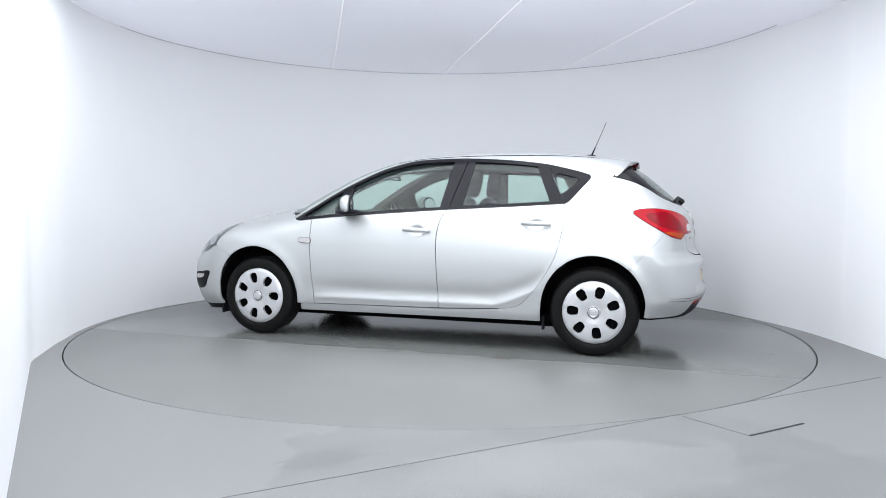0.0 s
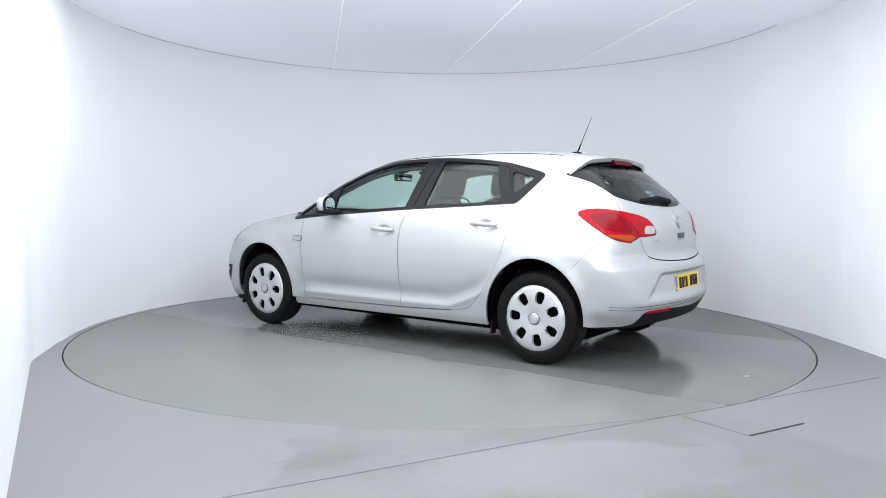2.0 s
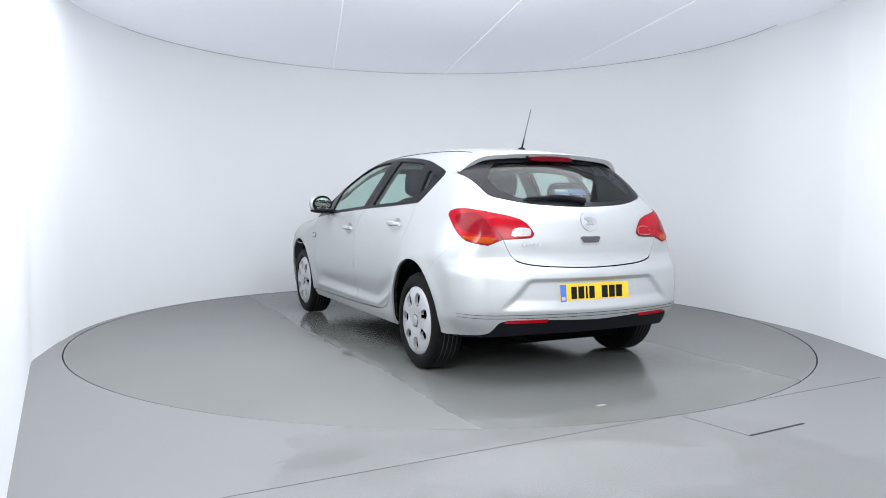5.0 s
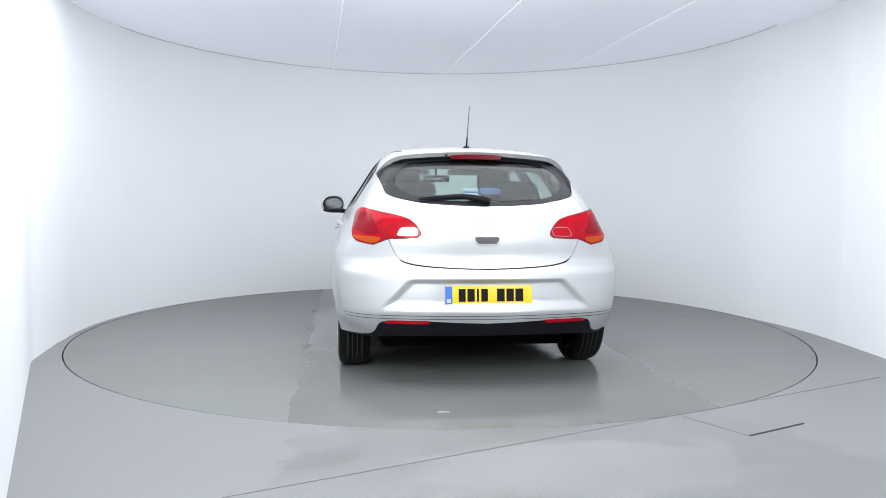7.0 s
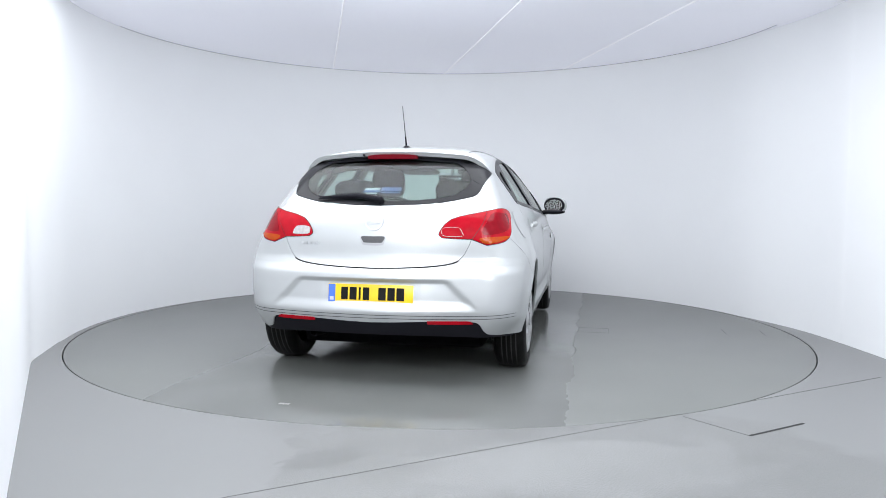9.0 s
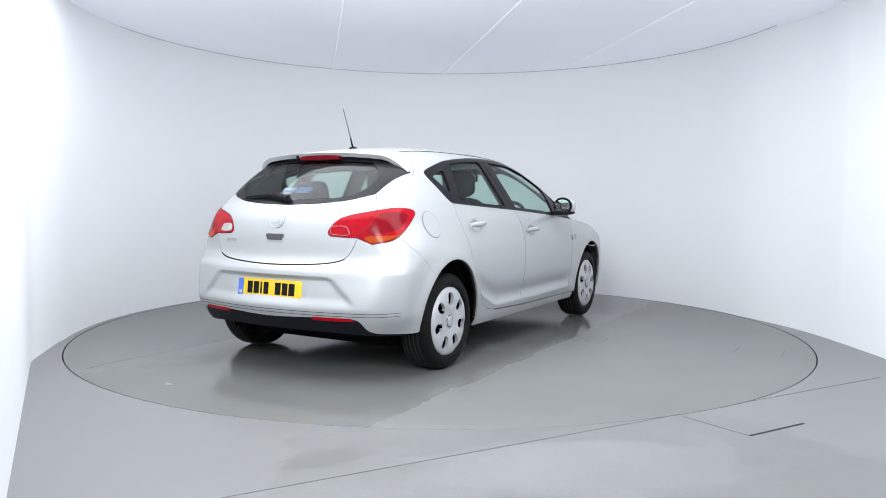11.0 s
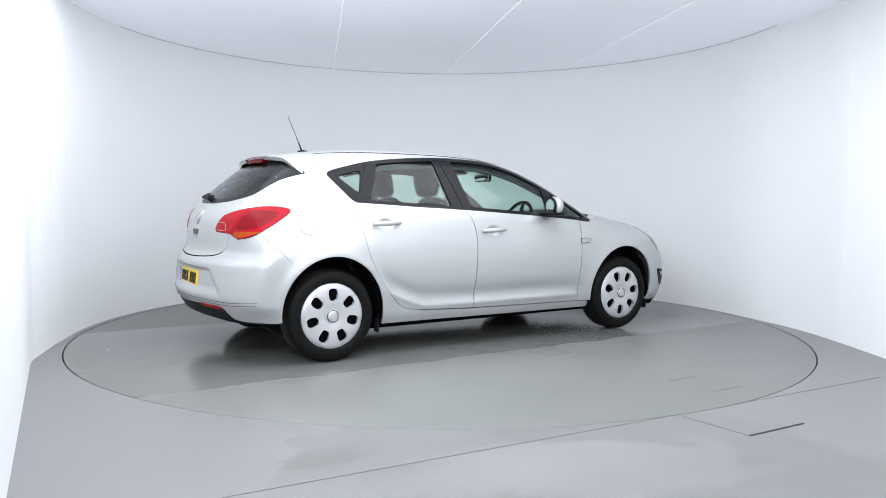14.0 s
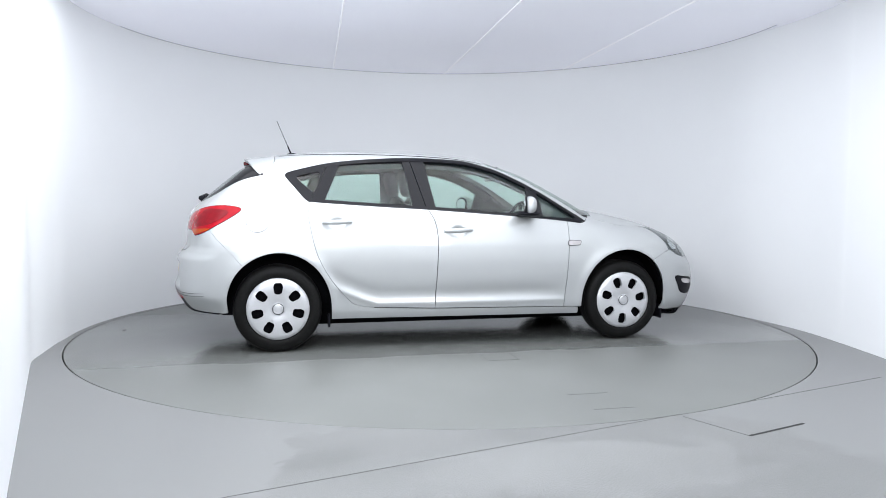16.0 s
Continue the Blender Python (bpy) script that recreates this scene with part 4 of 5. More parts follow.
    wing = outline(top[:14], flow([(-1.78, 1.335), (-1.785, 1.30), (-1.80, 1.265)]), [(-1.83, 1.228)], GLASS_LOW[:19][::-1])
    panel("window_border", wing, BORDER, hatch, off=0.0012, depth=0, gap=0.0, step=0.04)
    panel("window_border", np.array([(2 * MID - a, b) for a, b in wing]), BORDER, hatch, off=0.0012, depth=0, gap=0.0, step=0.04)
    strip = outline(top[12:], other(top[12:]), [(2 * MID + 1.72, 1.335)], over(flow([(-1.72, 1.33), (-2.0, 1.345), (-2.3, 1.355), (MID, 1.358)])), flow([(-1.72, 1.33), (-2.0, 1.345), (-2.3, 1.355), (MID, 1.358)])[::-1])
    panel("window_border", strip, BORDER, hatch, off=0.0016, depth=0, gap=0.0, step=0.04)
    # inner halves of the tail lamps sit on the tailgate
    for flip in (0, 1):
        def put(run):
            return np.array([(2 * MID - a, b) if flip else (a, b) for a, b in run])
        lamp = panel("tail_lamp_inner", put(outline(line((-1.895, 1.032), (-2.016, 0.869), 8), flow([(-2.016, 0.869), (-2.10, 0.872), (-2.18, 0.877)]), flow([(-2.18, 0.877), (-2.197, 0.90), (-2.16, 0.95), (-2.115, 0.982)], 4),
                                                    flow([(-2.115, 0.982), (-2.04, 1.004), (-1.895, 1.032)]))), RED, hatch, off=0.004, depth=0.016, gap=0.0005, step=0.02, label="red inner tail lamp with clear window")
        # added black backing that shows as a dark rim round the inner lamp
        panel("lamp_outline", put(shrink(outline(line((-1.897, 1.032), (-2.018, 0.869), 8), flow([(-2.018, 0.869), (-2.10, 0.872), (-2.18, 0.877)]), flow([(-2.18, 0.877), (-2.197, 0.90), (-2.16, 0.95), (-2.115, 0.982)], 4),
                                                flow([(-2.115, 0.982), (-2.04, 1.004), (-1.897, 1.032)])), -0.003)), GAP, lamp, off=0.0018, depth=0, gap=0, step=0.03)
        panel("reversing_lens", put(rounded([(-2.085, 0.934), (-2.165, 0.932), (-2.178, 0.905), (-2.165, 0.888), (-2.07, 0.886), (-2.065, 0.905)], 3)), CLEAR_LENS if not flip else RED, lamp, off=0.0065, depth=0.004, gap=0, step=0.02)
        if flip:
            panel("lens_rim", put(rounded([(-2.085, 0.936), (-2.165, 0.934), (-2.181, 0.905), (-2.165, 0.886), (-2.07, 0.884), (-2.062, 0.905)], 3)), CLEAR_LENS, lamp, off=0.0058, depth=0.003, gap=0, step=0.02)
    # handle bowl and slot, raised panels with their shade as darker colour; badge, lettering
    hb = panel("handle_bowl", rear_outline([(0.075, 0.880), (0.0, 0.882), (-0.075, 0.880), (-0.068, 0.842), (-0.05, 0.828), (0.05, 0.828), (0.068, 0.842)]), BOWL_SHADE, hatch, off=0.002, depth=0.006, gap=0, step=0.03)
    panel("handle_slot", rear_outline([(0.070, 0.879), (0.0, 0.880), (-0.070, 0.879), (-0.060, 0.850), (-0.045, 0.843), (0.045, 0.843), (0.060, 0.850)]), SLOT, hatch, off=0.004, depth=0.003, gap=0, step=0.03)
    for r, mat, o in ((0.058, BADGE, 0.006), (0.047, PAINT, 0.0075)):
        panel("badge", rear_outline([(r * math.cos(a), 0.972 + r * math.sin(a)) for a in np.linspace(0, 2 * math.pi, 28, endpoint=False)], 1), mat, hatch, off=o, depth=0.008, gap=0, step=0.03, label="round chrome badge" if mat is BADGE else "")
    panel("badge_relief", rear_outline([(0.03, 0.99), (0.0, 1.0), (-0.032, 0.985), (-0.02, 0.968), (-0.034, 0.955), (0.0, 0.95), (0.03, 0.952), (0.012, 0.97)]), BADGE, hatch, off=0.0105, depth=0.004, gap=0, step=0.02)
    for k in range(5):
        y = 0.468 - 0.025 * k
        panel("name_bar", rear_outline([(y, 0.841), (y - 0.018, 0.841), (y - 0.018, 0.826), (y, 0.826)], 1), BADGE, hatch, off=0.004, depth=0.004, gap=0, step=0.02)
    return bumper, hatch


def rear_outline(yz, n=3):
    """An outline given as seen from behind, carried to (s, z)."""
    pts = rounded(yz, n) if n > 1 else np.array(yz, float)
    out = []
    for y, z in pts:
        x = float(REAR_LINE(z)) + 0.2 * y * y
        out.append((-BEND - TURN * (math.pi / 2 - math.atan2(y, -(x + BEND))), z))
    return np.array(out)


bumper, tailgate = build_tail()


def build_top():
    xs = np.linspace(0.28, -1.36, 30)
    roof = [(x, float(ROOF_HALF(x))) for x in xs]
    rim = float(ROOF_HALF(0.28))
    front = [(0.28 + 0.10 * (1 - (y / rim) ** 2), y) for y in np.linspace(-rim, rim, 16)][1:-1]
    back = [(-1.36 - 0.03 * (1 - (y / 0.46) ** 2), y) for y in np.linspace(0.46, -0.46, 16)][1:-1]
    panel("roof", outline(roof, back, [(x, -y) for x, y in roof[::-1]], front), PAINT, car, way=from_above, step=0.05, gap=0.001)
    for flip in (1, -1):
        xs = np.linspace(0.24, -1.33, 40)
        strip = [(x, flip * (float(ROOF_HALF(x)) - 0.004)) for x in xs] + [(x, flip * (float(ROOF_HALF(x)) + 0.004)) for x in xs[::-1]]
        panel("roof_moulding", strip, BLACK, car, way=from_above, step=0.05, gap=0, off=0.0015, depth=0.004, label="thin black roof moulding")
    bm = lathe([(0.024, -0.10), (0.024, 0.10), (0.020, 0.10), (0.020, -0.10)], 20, pose(-1.86, 0.40, 0.268, 0, 0, 90) @ pose(0, 0, 0, 6, 0, 0))
    part("exhaust_pipe", bm, INNER, car, "dark steel exhaust pipe end")
    xs = np.linspace(0.29, 1.11, 16)
    edge = [(x, float(ROOF_HALF(x)) - 0.004) for x in xs]
    foot = [(1.11 + 0.14 * (1 - (y / 0.70) ** 2), y) for y in np.linspace(0.70, -0.70, 16)][1:-1]
    g = panel("windscreen", outline(edge, foot, [(x, -y) for x, y in edge[::-1]], [(x + 0.01, y) for x, y in front]), GLASS, car, way=from_above, step=0.06, off=-0.003, depth=0.004, label="green-tinted windscreen")
    side = flow([(1.118, 0.695), (1.3, 0.735), (1.5, 0.71), (1.66, 0.66), (1.85, 0.52), (2.0, 0.36), (2.06, 0.2), (2.08, 0.0)])
    back = [(1.118 + 0.14 * (1 - (y / 0.69) ** 2), y) for y in np.linspace(-0.69, 0.69, 16)]
    panel("bonnet", outline(side, [(x, -y) for x, y in side[::-1]], back), PAINT, car, way=from_above, step=0.05)
    # front bumper and grille
    nose = BEND + TURN * math.pi / 2
    low = flow([(1.70, 0.225), (1.85, 0.215), (2.1, 0.21), (2.4, 0.205), (nose, 0.205)])
    up = flow([arch(AXLE, 52, 52, 1)[0], (1.70, 0.71), (1.78, 0.676), (1.90, 0.646), (2.05, 0.653), (2.2, 0.688), (2.3, 0.73), (2.45, 0.745), (nose, 0.75)])
    far = lambda run: [(2 * nose - q[0], q[1]) for q in reversed([tuple(q) for q in run])]
    front_arch = arch(AXLE, 52, -12, 24)
    bumper = panel("front_bumper", outline(up, far(up), far(front_arch[::-1]), far(low), low[::-1], front_arch[::-1]), PAINT, car, step=0.025)
    lip = flow([(1.70, 0.219), (1.85, 0.209), (2.1, 0.204), (nose, 0.199)])
    lip2 = flow([(1.71, 0.185), (1.9, 0.165), (2.1, 0.16), (nose, 0.16)])
    panel("front_lip", outline(lip, far(lip), far(lip2), lip2[::-1]), BLACK, bumper, step=0.05, off=-0.006, depth=0.02)
    panel("grille", rounded([(2.35, 0.60), (nose, 0.62), (2 * nose - 2.35, 0.60), (2 * nose - 2.42, 0.50), (nose, 0.48), (2.42, 0.50)], 4), BLACK, bumper, step=0.05, off=0.004, depth=0.01)
    # underbody
    bm = bmesh.new()
    box(bm, -1.60, 1.95, -0.60, 0.60, 0.150, 0.34, 0.03)
    part("underbody", bm, INNER, car)
    bm = bmesh.new()
    box(bm, -0.95, 0.93, -0.74, 0.74, 0.205, 0.30, 0.03)
    part("floor_pan", bm, INNER, car)
    bm = bmesh.new()
    tube(bm, (-1.3425, -0.72, 0.30), (-1.3425, 0.72, 0.30), 0.04)
    part("rear_axle", bm, INNER, car)
    bm = bmesh.new()
    box(bm, -1.98, -1.70, -0.58, 0.58, 0.30, 0.45, 0.03)
    part("rear_crash_bar", bm, INNER, car)
    # spoiler over the rear window, with flaps that reach down its sides
    tail = flow([(-1.445, 0.535), (-1.505, 0.490), (-1.548, 0.43), (-1.575, 0.35), (-1.588, 0.24), (-1.594, 0.12), (-1.596, 0.0)])
    lead = [(-1.366 - 0.028 * (1 - (q / 0.362) ** 2), q) for q in np.linspace(0, 0.362, 10)]
    half = outline(lead, SEAM_X, tail)
    run = outline(half, [(x, -a) for x, a in reversed([tuple(q) for q in half])])
    spoiler = panel("spoiler", run, PAINT, tailgate, way=round_roof, step=0.025, depth=0.030, label="body-coloured roof spoiler")
    inner = shrink(run, 0.022)
    panel("spoiler_underside", inner, GLOSS_BLACK, tailgate, way=round_roof, step=0.04, off=-0.030, depth=0)
    bm = bmesh.new()
    rows = []
    for y in np.linspace(-0.165, 0.165, 13):
        e = (y / 0.165) ** 4
        x, z = -1.588 + 0.05 * (abs(y) / 0.545) ** 3, 1.372 + 0.003 * (1 - (y / 0.165) ** 2)
        h = 0.017 - 0.006 * e
        rows.append([bm.verts.new((x + dx, y, z + dz)) for dx, dz in ((0.0, -h), (-0.008, -h * 0.8), (-0.008, h * 0.8), (0.0, h), (0.03, h), (0.03, -h))])
    for a, b in zip(rows, rows[1:]):
        for i in range(6):
            bm.faces.new((a[i], a[(i + 1) % 6], b[(i + 1) % 6], b[i]))
    bm.faces.new(rows[0])
    bm.faces.new(rows[-1])
    part("high_brake_lamp", bm, DARK_RED, tailgate, "long dark red high brake lamp")
    bm = bmesh.new()
    tube(bm, (-1.585, 0.19, 1.385), (-1.602, 0.19, 1.385), 0.007)
    part("washer_jet", bm, BLACK, tailgate)
    # aerial
    bm = bmesh.new()
    bmesh.ops.create_uvsphere(bm, u_segments=16, v_segments=8, radius=1, matrix=Matrix.Translation((-1.215, 0, 1.458)) @ Matrix.Diagonal((0.045, 0.022, 0.016, 1)))
    aerial = part("aerial_foot", bm, BLACK, car)
    bm = bmesh.new()
    tube(bm, (-1.222, 0, 1.462), (-1.25, 0, 1.53), 0.007, 0.005)
    part("aerial_spring", bm, BLACK, car)
    bm = bmesh.new()
    tube(bm, (-1.25, 0, 1.53), (-1.334, 0, 1.728), 0.0036, 0.0026)
    part("aerial", bm, ROD, car, "thin grey roof aerial")
    # rear wiper
    def on_glass(y, z, off):
        s = -BEND - TURN * (math.pi / 2 - math.atan2(y, 0.55))
        return Vector(round_side(np.array([[s, z]]), off)[0])
    bm = bmesh.new()
    a, b, c = on_glass(-0.02, 1.082, 0.024), on_glass(0.12, 1.106, 0.022), on_glass(0.37, 1.098, 0.018)
    tube(bm, a, b, 0.020, 0.017)
    tube(bm, b, c, 0.017, 0.006)
    tube(bm, on_glass(-0.01, 1.100, 0.018), on_glass(0.38, 1.092, 0.014), 0.009, 0.006)
    part("rear_wiper", bm, BLACK, tailgate, "black rear wiper")
    bm = bmesh.new()
    tube(bm, on_glass(-0.015, 1.084, -0.01), on_glass(-0.015, 1.084, 0.032), 0.022, 0.018, 16)
    part("wiper_boss", bm, BLACK, tailgate)
    # stickers inside the rear window, unreadable print as bars
    for y0, y1, z0, z1, mat in ((0.125, 0.02, 1.163, 1.177, STICKER_WHITE), (0.128, 0.015, 1.150, 1.161, STICKER_BLUE), (0.10, 0.03, 1.139, 1.147, STICKER_WHITE),
                                (0.01, -0.125, 1.158, 1.180, STICKER_BLUE), (0.005, -0.115, 1.144, 1.153, STICKER_BLUE)):
        quad = [on_glass(y, z, -0.008) for y, z in ((y0, z0), (y1, z0), (y1, z1), (y0, z1))]
        back = [on_glass(y, z, -0.0095) for y, z in ((y0, z0), (y1, z0), (y1, z1), (y0, z1))]
        bm = bmesh.new()
        vs = [bm.verts.new(v) for v in quad + back]
        for f in ((0, 1, 2, 3), (7, 6, 5, 4), (0, 1, 5, 4), (1, 2, 6, 5), (2, 3, 7, 6), (3, 0, 4, 7)):
            bm.faces.new([vs[k] for k in f])
        part("sticker_bar", bm, mat, tailgate)
    # rear plate with its unreadable characters as bars
    set_in = pose(-2.081, 0, 0.5445, 0, 6, 0)
    bm = bmesh.new()
    box(bm, -0.004, 0.012, -0.26, 0.26, -0.0555, 0.0555, 0.003, set_in)
    part("rear_plate", bm, YELLOW, bumper, "yellow rear plate with dark bars and blue band")
    bm = bmesh.new()
    box(bm, -0.0055, 0, 0.215, 0.257, -0.0525, 0.0525, 0, set_in)
    part("blue_band", bm, BLUE, bumper)
    bm = bmesh.new()
    box(bm, -0.0065, 0, 0.224, 0.248, -0.042, -0.022, 0, set_in)
    part("band_bar", bm, STICKER_WHITE, bumper)
    for y0, y1 in ((0.178, 0.137), (0.126, 0.083), (0.070, 0.058), (0.044, 0.005), (-0.050, -0.095), (-0.106, -0.150), (-0.160, -0.207)):
        bm = bmesh.new()
        box(bm, -0.0058, 0, y1, y0, -0.037, 0.037, 0, set_in)
        part("plate_bar", bm, INK, bumper)
    bm = bmesh.new()
    box(bm, -0.0058, 0, -0.07, 0.05, -0.0515, -0.0475, 0, set_in)
    part("plate_bar", bm, INK, bumper)


build_top()


def build_wheel():
    wheel = new("wheel")
    w, R = 0.205, 0.313
    prof = [(0.215, -0.09), (0.25, -0.103), (0.285, -0.098), (0.303, -0.085), (R, -0.062), (R, 0.062), (0.303, 0.085), (0.295, 0.094), (0.285, 0.098), (0.27, 0.103), (0.245, 0.105), (0.232, 0.101), (0.225, 0.092), (0.215, 0.085)]
    tyre = part("tyre", lathe(prof, 72), RUBBER, wheel, "black road tyre")
    for y in (-0.045, -0.015, 0.015, 0.045):
        part("tread_groove", lathe([(R + 0.0008, y - 0.004), (R + 0.0008, y + 0.004), (R - 0.001, y)], 72), GAP, tyre)
    bm = lathe([(0.20, -0.06), (0.20, 0.05), (0.212, 0.05), (0.212, -0.06)], 48)
    part("rim", bm, INNER, wheel)
    bm = bmesh.new()
    tube(bm, (0, 0.02, 0), (0, 0.05, 0), 0.20, 0.20, 40)
    part("rim_face", bm, INNER, wheel)
    # wheel cover: seven broad spokes, built sector by sector
    def height(r):
        return np.interp(r, [0, 0.035, 0.05, 0.09, 0.15, 0.195, 0.212, 0.222], [0.106, 0.106, 0.102, 0.109, 0.112, 0.107, 0.102, 0.092])
    verts, faces = [], []
    n = 7
    for k in range(n):
        c = 2 * math.pi * (k + 0.5) / n + math.pi / 2
        h = math.pi / n
        # half openings at both radial sides: (radius, angle from the opening's middle line)
        hole = [(0.106, 0.0), (0.106, 0.013), (0.117, 0.027), (0.160, 0.035), (0.180, 0.029), (0.187, 0.019), (0.187, 0.0)]
        run = [(0.222, a) for a in np.linspace(-h, h, 11)]
        run += [(r, h - (d / r)) for r, d in reversed(hole)]
        run += [(r, a) for r, a in ((0.09, h), (0.05, h), (0.05, h / 2), (0.05, 0), (0.05, -h / 2), (0.05, -h), (0.09, -h))]
        run += [(r, -h + (d / r)) for r, d in hole]
        poly = np.array([(r * math.cos(a), r * math.sin(a)) for r, a in run])
        pts, fs = tile(poly, 0.016)
        r = np.hypot(pts[:, 0], pts[:, 1])
        a = np.arctan2(pts[:, 1], pts[:, 0])
        yy = height(r) - 0.004 * np.clip((np.abs(a) / h - 0.45) / 0.5, 0, 1) ** 2 * ease(0.08, 0.11, r)
        base = len(verts)
        ca, sa = math.cos(c), math.sin(c)
        for (x, z), y in zip(pts, yy):
            verts.append((x * ca - z * sa, y, x * sa + z * ca))
        rim = {}
        for f in fs:
            faces.append([base + i for i in f])
            for i in range(len(f)):
                rim[(f[i], f[(i + 1) % len(f)])] = 1
        for u, v in [e for e in rim if (e[1], e[0]) not in rim]:
            if min(r[u], r[v]) < 0.108 and max(abs(a[u]), abs(a[v])) > 0.9 * h:
                continue
            k0 = len(verts)
            for i, d in ((u, 0), (v, 0), (v, 0.022), (u, 0.022)):
                x, z = pts[i] 
                verts.append((x * ca - z * sa, yy[i] - d, x * sa + z * ca))
            faces.append([k0, k0 + 3, k0 + 2, k0 + 1])
    cover = mesh_object("wheel_cover", verts, faces, COVER, wheel, "silver seven-spoke plastic wheel cover")
    bm = lathe([(0.001, 0.112), (0.028, 0.111), (0.036, 0.108), (0.042, 0.100), (0.052, 0.098), (0.052, 0.09), (0.001, 0.09)], 28)
    part("centre_cap", bm, COVER, wheel)
    bm = lathe([(0.026, 0.1125), (0.029, 0.1135), (0.032, 0.1115), (0.029, 0.109)], 28)
    part("cap_ring", bm, BADGE, wheel)
    # dark ring laid on the cap, a recess's shade put in as colour
    part("cap_dark_ring", lathe([(0.0375, 0.1075), (0.0415, 0.1025), (0.0405, 0.1005), (0.0365, 0.1055)], 28), GREY_JOINT, wheel)
    for k in range(7):
        bm = bmesh.new()
        a = 2 * math.pi * k / 7 + math.pi / 2
        tube(bm, (0.047 * math.cos(a), 0.09, 0.047 * math.sin(a)), (0.047 * math.cos(a), 0.106, 0.047 * math.sin(a)), 0.007, 0.006, 10)
        part("cap_lug", bm, COVER, wheel)
    return wheel


def place_wheels():
    first = build_wheel()
    first.parent = car
    first.matrix_basis = pose(AXLE - 0.008, 0.755, HUB_Z, 0, 13)
    for x, y, rz, ry in ((-AXLE - 0.008, 0.772, 0, -16.5), (AXLE - 0.008, -0.755, 180, 22), (-AXLE - 0.008, -0.772, 180, -0.5)):
        copy_thing(first, pose(x, y, HUB_Z, 0, ry, rz))


place_wheels()


# ---- the cabin ----
def cushion(name, sx, sy, sz, m, mat, parent, label="", power=3.2):
    """A rounded upholstered block."""
    bm = bmesh.new()
    bmesh.ops.create_uvsphere(bm, u_segments=24, v_segments=16, radius=1.0)
    for v in bm.verts:
        d = v.co
        k = (abs(d.x) ** power + abs(d.y) ** power + abs(d.z) ** power) ** (-1 / power)
        v.co = Vector((d.x * k * sx, d.y * k * sy, d.z * k * sz))
    bmesh.ops.transform(bm, matrix=m, verts=bm.verts)
    return part(name, bm, mat, parent, label, angle=70)


def build_cabin():
    for y in (0.37, -0.37):
        seat = cushion("front_seat", 0.25, 0.25, 0.09, pose(0.12, y, 0.50, 0, -6), CLOTH, car, "charcoal cloth front seat with headrest")
        cushion("backrest", 0.075, 0.245, 0.33, pose(-0.20, y, 0.80, 0, -17), CLOTH, seat)
        cushion("headrest", 0.05, 0.135, 0.112, pose(-0.335, y, 1.232, 0, -10), CLOTH, seat, power=4.0)
        for dy in (-0.05, 0.05):
            bm = bmesh.new()
            tube(bm, (-0.325, y + dy, 1.17), (-0.29, y + dy, 1.06), 0.006)
            part("headrest_post", bm, CHROME, seat)
    bench = cushion("rear_bench", 0.24, 0.62, 0.09, pose(-0.82, 0, 0.50, 0, -6), CLOTH, car, "charcoal cloth rear bench with headrests")
    cushion("backrest", 0.08, 0.62, 0.30, pose(-1.12, 0, 0.78, 0, -20), CLOTH, bench, power=5)
    for y in (0.36, -0.36):
        cushion("headrest", 0.045, 0.145, 0.085, pose(-1.245, y, 1.145, 0, -14), CLOTH, bench, power=4.0)
        for dy in (-0.05, 0.05):
            bm = bmesh.new()
            tube(bm, (-1.235, y + dy, 1.10), (-1.22, y + dy, 1.03), 0.006)
            part("headrest_post", bm, CHROME, bench)
    bm = bmesh.new()
    box(bm, -1.80, -1.24, -0.56, 0.56, 0.985, 1.0, 0.006)
    part("parcel_shelf", bm, TRIM, car)
    bm = bmesh.new()
    rows = []
    for y in np.linspace(-0.70, 0.70, 25):
        hood = 0.035 * math.exp(-((y + 0.37) / 0.16) ** 2)
        e = 0.08 * (y / 0.7) ** 2
        prof = [(1.16 - e, 0.985), (0.95 - e, 0.985 + 0.01), (0.80 - e, 0.985 + hood), (0.73 - e, 0.96 + hood), (0.70 - e, 0.85), (0.74 - e, 0.62), (1.16 - e, 0.6)]
        rows.append([bm.verts.new((x, y, z)) for x, z in prof])
    for a, b in zip(rows, rows[1:]):
        for i in range(7):
            bm.faces.new((a[i], a[(i + 1) % 7], b[(i + 1) % 7], b[i]))
    bm.faces.new(rows[0])
    bm.faces.new(rows[-1])
    part("dashboard", bm, TRIM, car, "dark grey dashboard", angle=40)
    # steering wheel on the right-hand side
    bm = bmesh.new()
    n, k = 40, 10
    ring = []
    for i in range(n):
        a = 2 * math.pi * i / n
        ring.append([bm.verts.new(((0.175 + 0.016 * math.cos(b)) * math.cos(a), (0.175 + 0.016 * math.cos(b)) * math.sin(a), 0.014 * math.sin(b))) for b in np.linspace(0, 2 * math.pi, k, endpoint=False)])
    for i in range(n):
        for j in range(k):
            bm.faces.new((ring[i][j], ring[(i + 1) % n][j], ring[(i + 1) % n][(j + 1) % k], ring[i][(j + 1) % k]))
    for a in (0, 180, 270):
        tube(bm, (0, 0, -0.02), (0.17 * math.cos(radians(a)), 0.17 * math.sin(radians(a)), 0), 0.02, 0.014)
    tube(bm, (0, 0, -0.03), (0, 0, 0.012), 0.06, 0.05, 20)
    tube(bm, (0, 0, -0.03), (0, 0, -0.25), 0.03, 0.04, 12)
    bmesh.ops.transform(bm, matrix=pose(0.57, -0.37, 0.925, 0, -64, 0) @ pose(0, 0, 0, 0, 0, 90), verts=bm.verts)
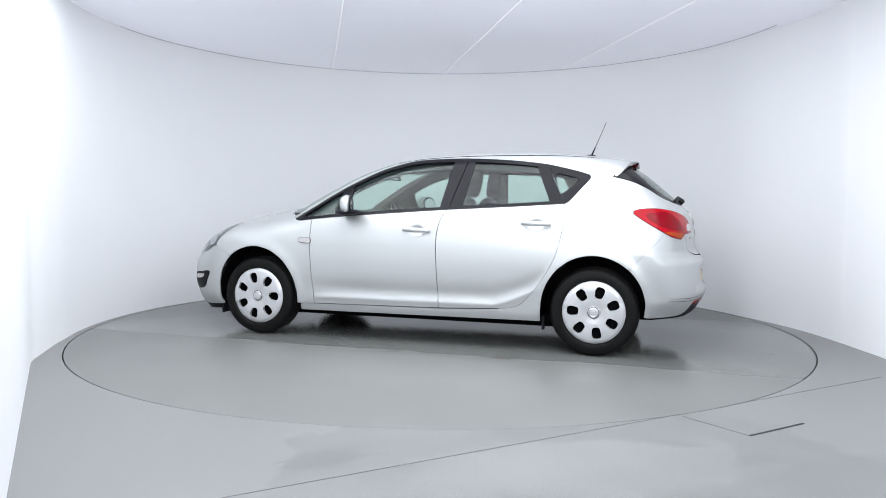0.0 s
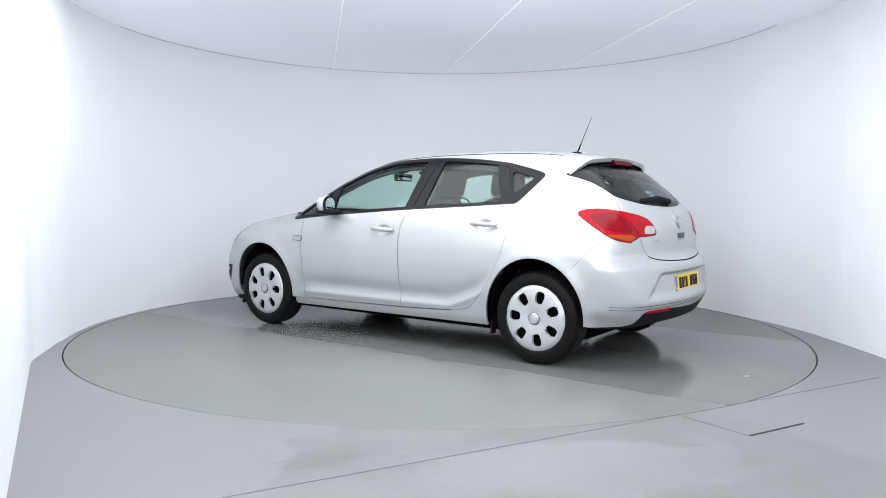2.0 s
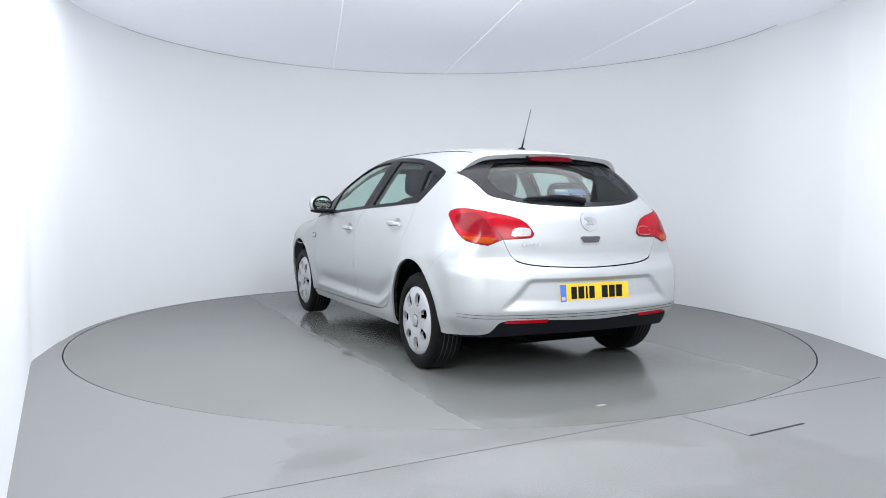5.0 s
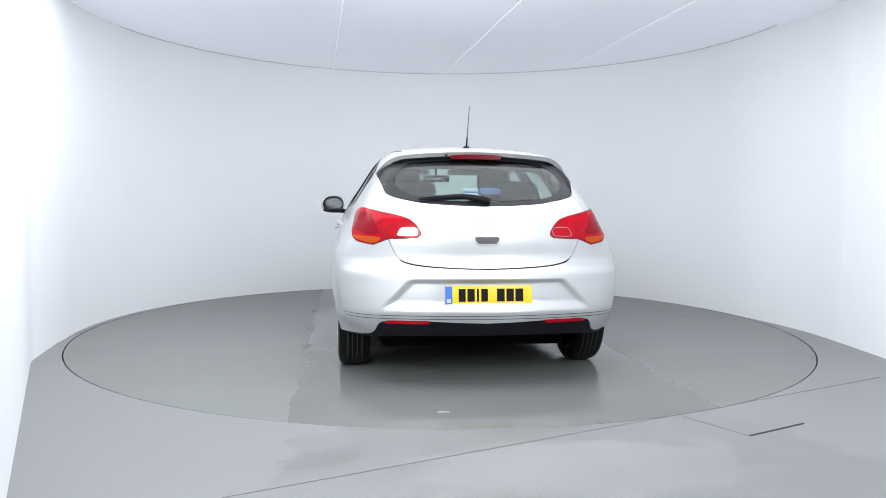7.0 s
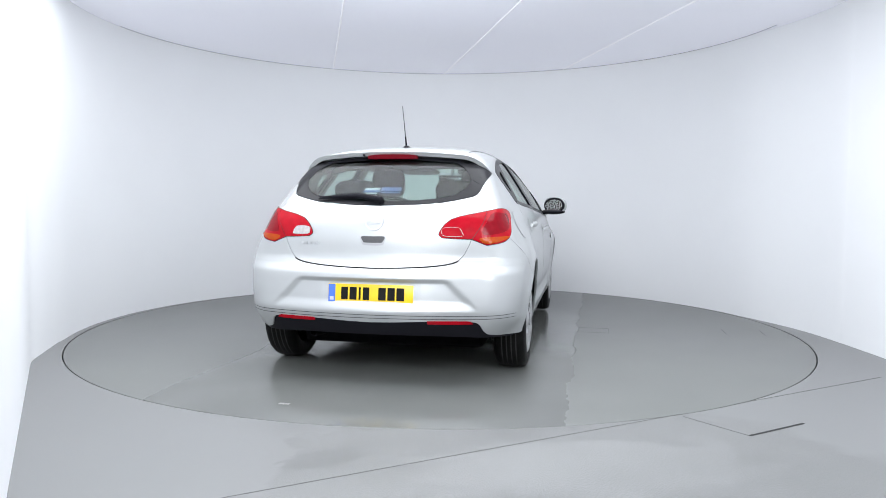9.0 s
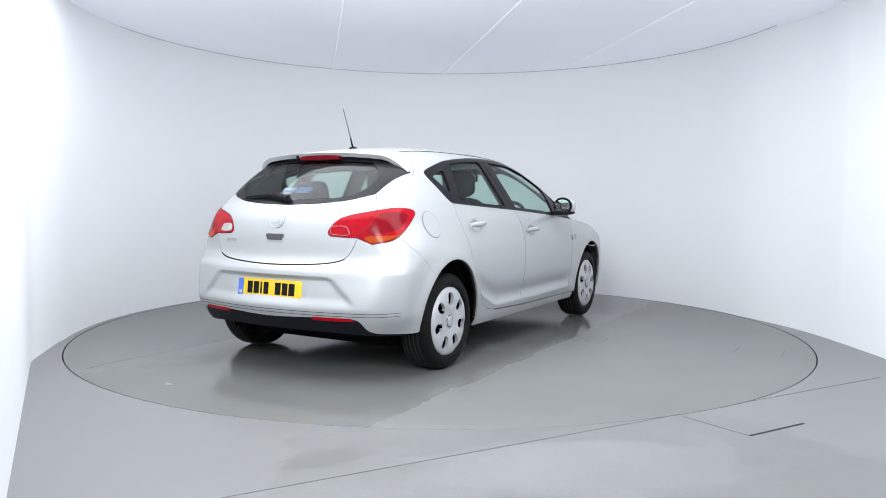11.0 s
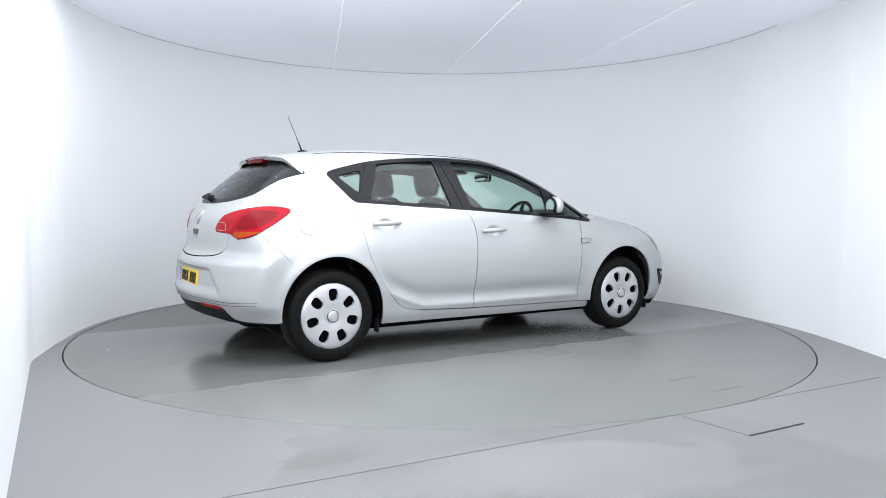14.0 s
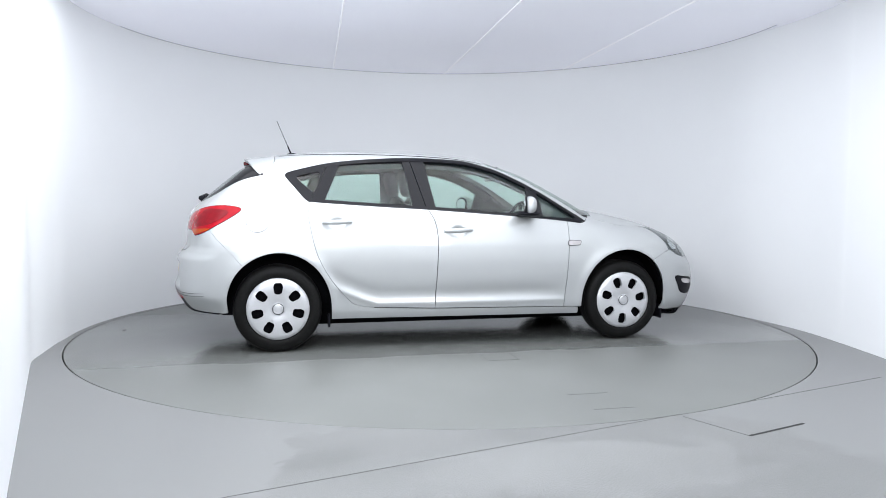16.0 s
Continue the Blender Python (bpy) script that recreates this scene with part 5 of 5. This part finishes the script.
    part("steering_wheel", bm, BLACK, car, "black steering wheel", angle=50)
    # interior mirror
    bm = bmesh.new()
    box(bm, 0.46, 0.485, -0.12, 0.12, 1.262, 1.328, 0.012)
    part("inside_mirror", bm, BLACK, car, "black inside mirror")
    bm = bmesh.new()
    box(bm, 0.4575, 0.4625, -0.108, 0.108, 1.27, 1.32, 0.002)
    part("inside_mirror_glass", bm, MIRROR, car)
    bm = bmesh.new()
    tube(bm, (0.48, 0, 1.32), (0.54, 0, 1.385), 0.012)
    part("mirror_stem", bm, BLACK, car)
    # headlining under the roof
    xs = np.linspace(0.34, -1.42, 26)
    edge = [(x, float(ROOF_HALF(x)) + 0.035) for x in xs]
    panel("headlining", outline(edge, [(x, -y) for x, y in edge[::-1]]), LINING, car, way=from_above, off=-0.045, depth=0, step=0.08)
    for y in (0.25, -0.25):
        cushion("sun_visor", 0.06, 0.165, 0.010, pose(0.33, y, 1.350, 0, 20), LINING, car, power=5)
    # window-top trims coloured dark for their shade; added dark sheets block the mirror corners
    for side in (1, -1):
        panel("roof_side_trim", outline(top_run(0.72, -1.16, 40, 0.03), [(a, z - 0.050) for a, z in top_run(-1.14, 0.66, 40)]), TRIM, car, side, gap=0, off=-0.045, depth=0.012, step=0.05)
        panel("corner_blocker", outline(belt_run(0.97, 0.615, 10, -0.01), top_run(0.615, 0.97, 12, -0.006)), TRIM, car, side, gap=0, off=-0.03, depth=0.01, step=0.05)
    # pillar trims inside
    for side in (1, -1):
        for run in (outline(line((-0.19, 1.03), (-0.25, 1.40), 6), line((-0.40, 1.40), (-0.36, 1.03), 6)), outline(line((-1.02, 1.07), (-0.90, 1.37), 6), line((-0.98, 1.36), (-1.11, 1.08), 6)),
                    outline(line((-1.16, 1.07), (-1.26, 1.22), 6), line((-1.27, 1.30), (-1.45, 1.30), 6), line((-1.55, 1.24), (-1.75, 1.07), 6)), outline(top_run(1.0, 0.3, 20, -0.012), top_run(0.3, 1.0, 20, 0.03))):
            panel("pillar_trim", run, LINING, car, side, gap=0, off=-0.04, depth=0, step=0.06)


build_cabin()


# fuel flap on the right-hand rear wing
def build_fuel_flap():
    ring = lambda r: [(-1.487 + r * math.cos(a), 0.943 + r * math.sin(a)) for a in np.linspace(0, 2 * math.pi, 40, endpoint=False)]
    panel("fuel_flap_joint", ring(0.0838), GREY_JOINT, car, -1, off=0.0022, depth=0, gap=0, step=0.03)
    panel("fuel_flap", ring(0.0815), PAINT, car, -1, off=0.0030, depth=0.001, gap=0, step=0.03, label="round fuel flap")


build_fuel_flap()


# ---- turning ----
TURN_CURVE = (-1.19664e-03, 0.0, 9.40831, 2.0345)


def heading(t):
    return float(np.polyval(TURN_CURVE, t - 8.0))


def motions():
    times = [0.5 * k for k in range(33)]
    turn = lambda t: pose(0, 0, 0, 0, 0, 90.0 - heading(t))
    walk(turntable, [(t, turn(t)) for t in times])
    walk(car, [(t, turn(t) @ pose(-0.046, -0.007, 0.0)) for t in times])


motions()
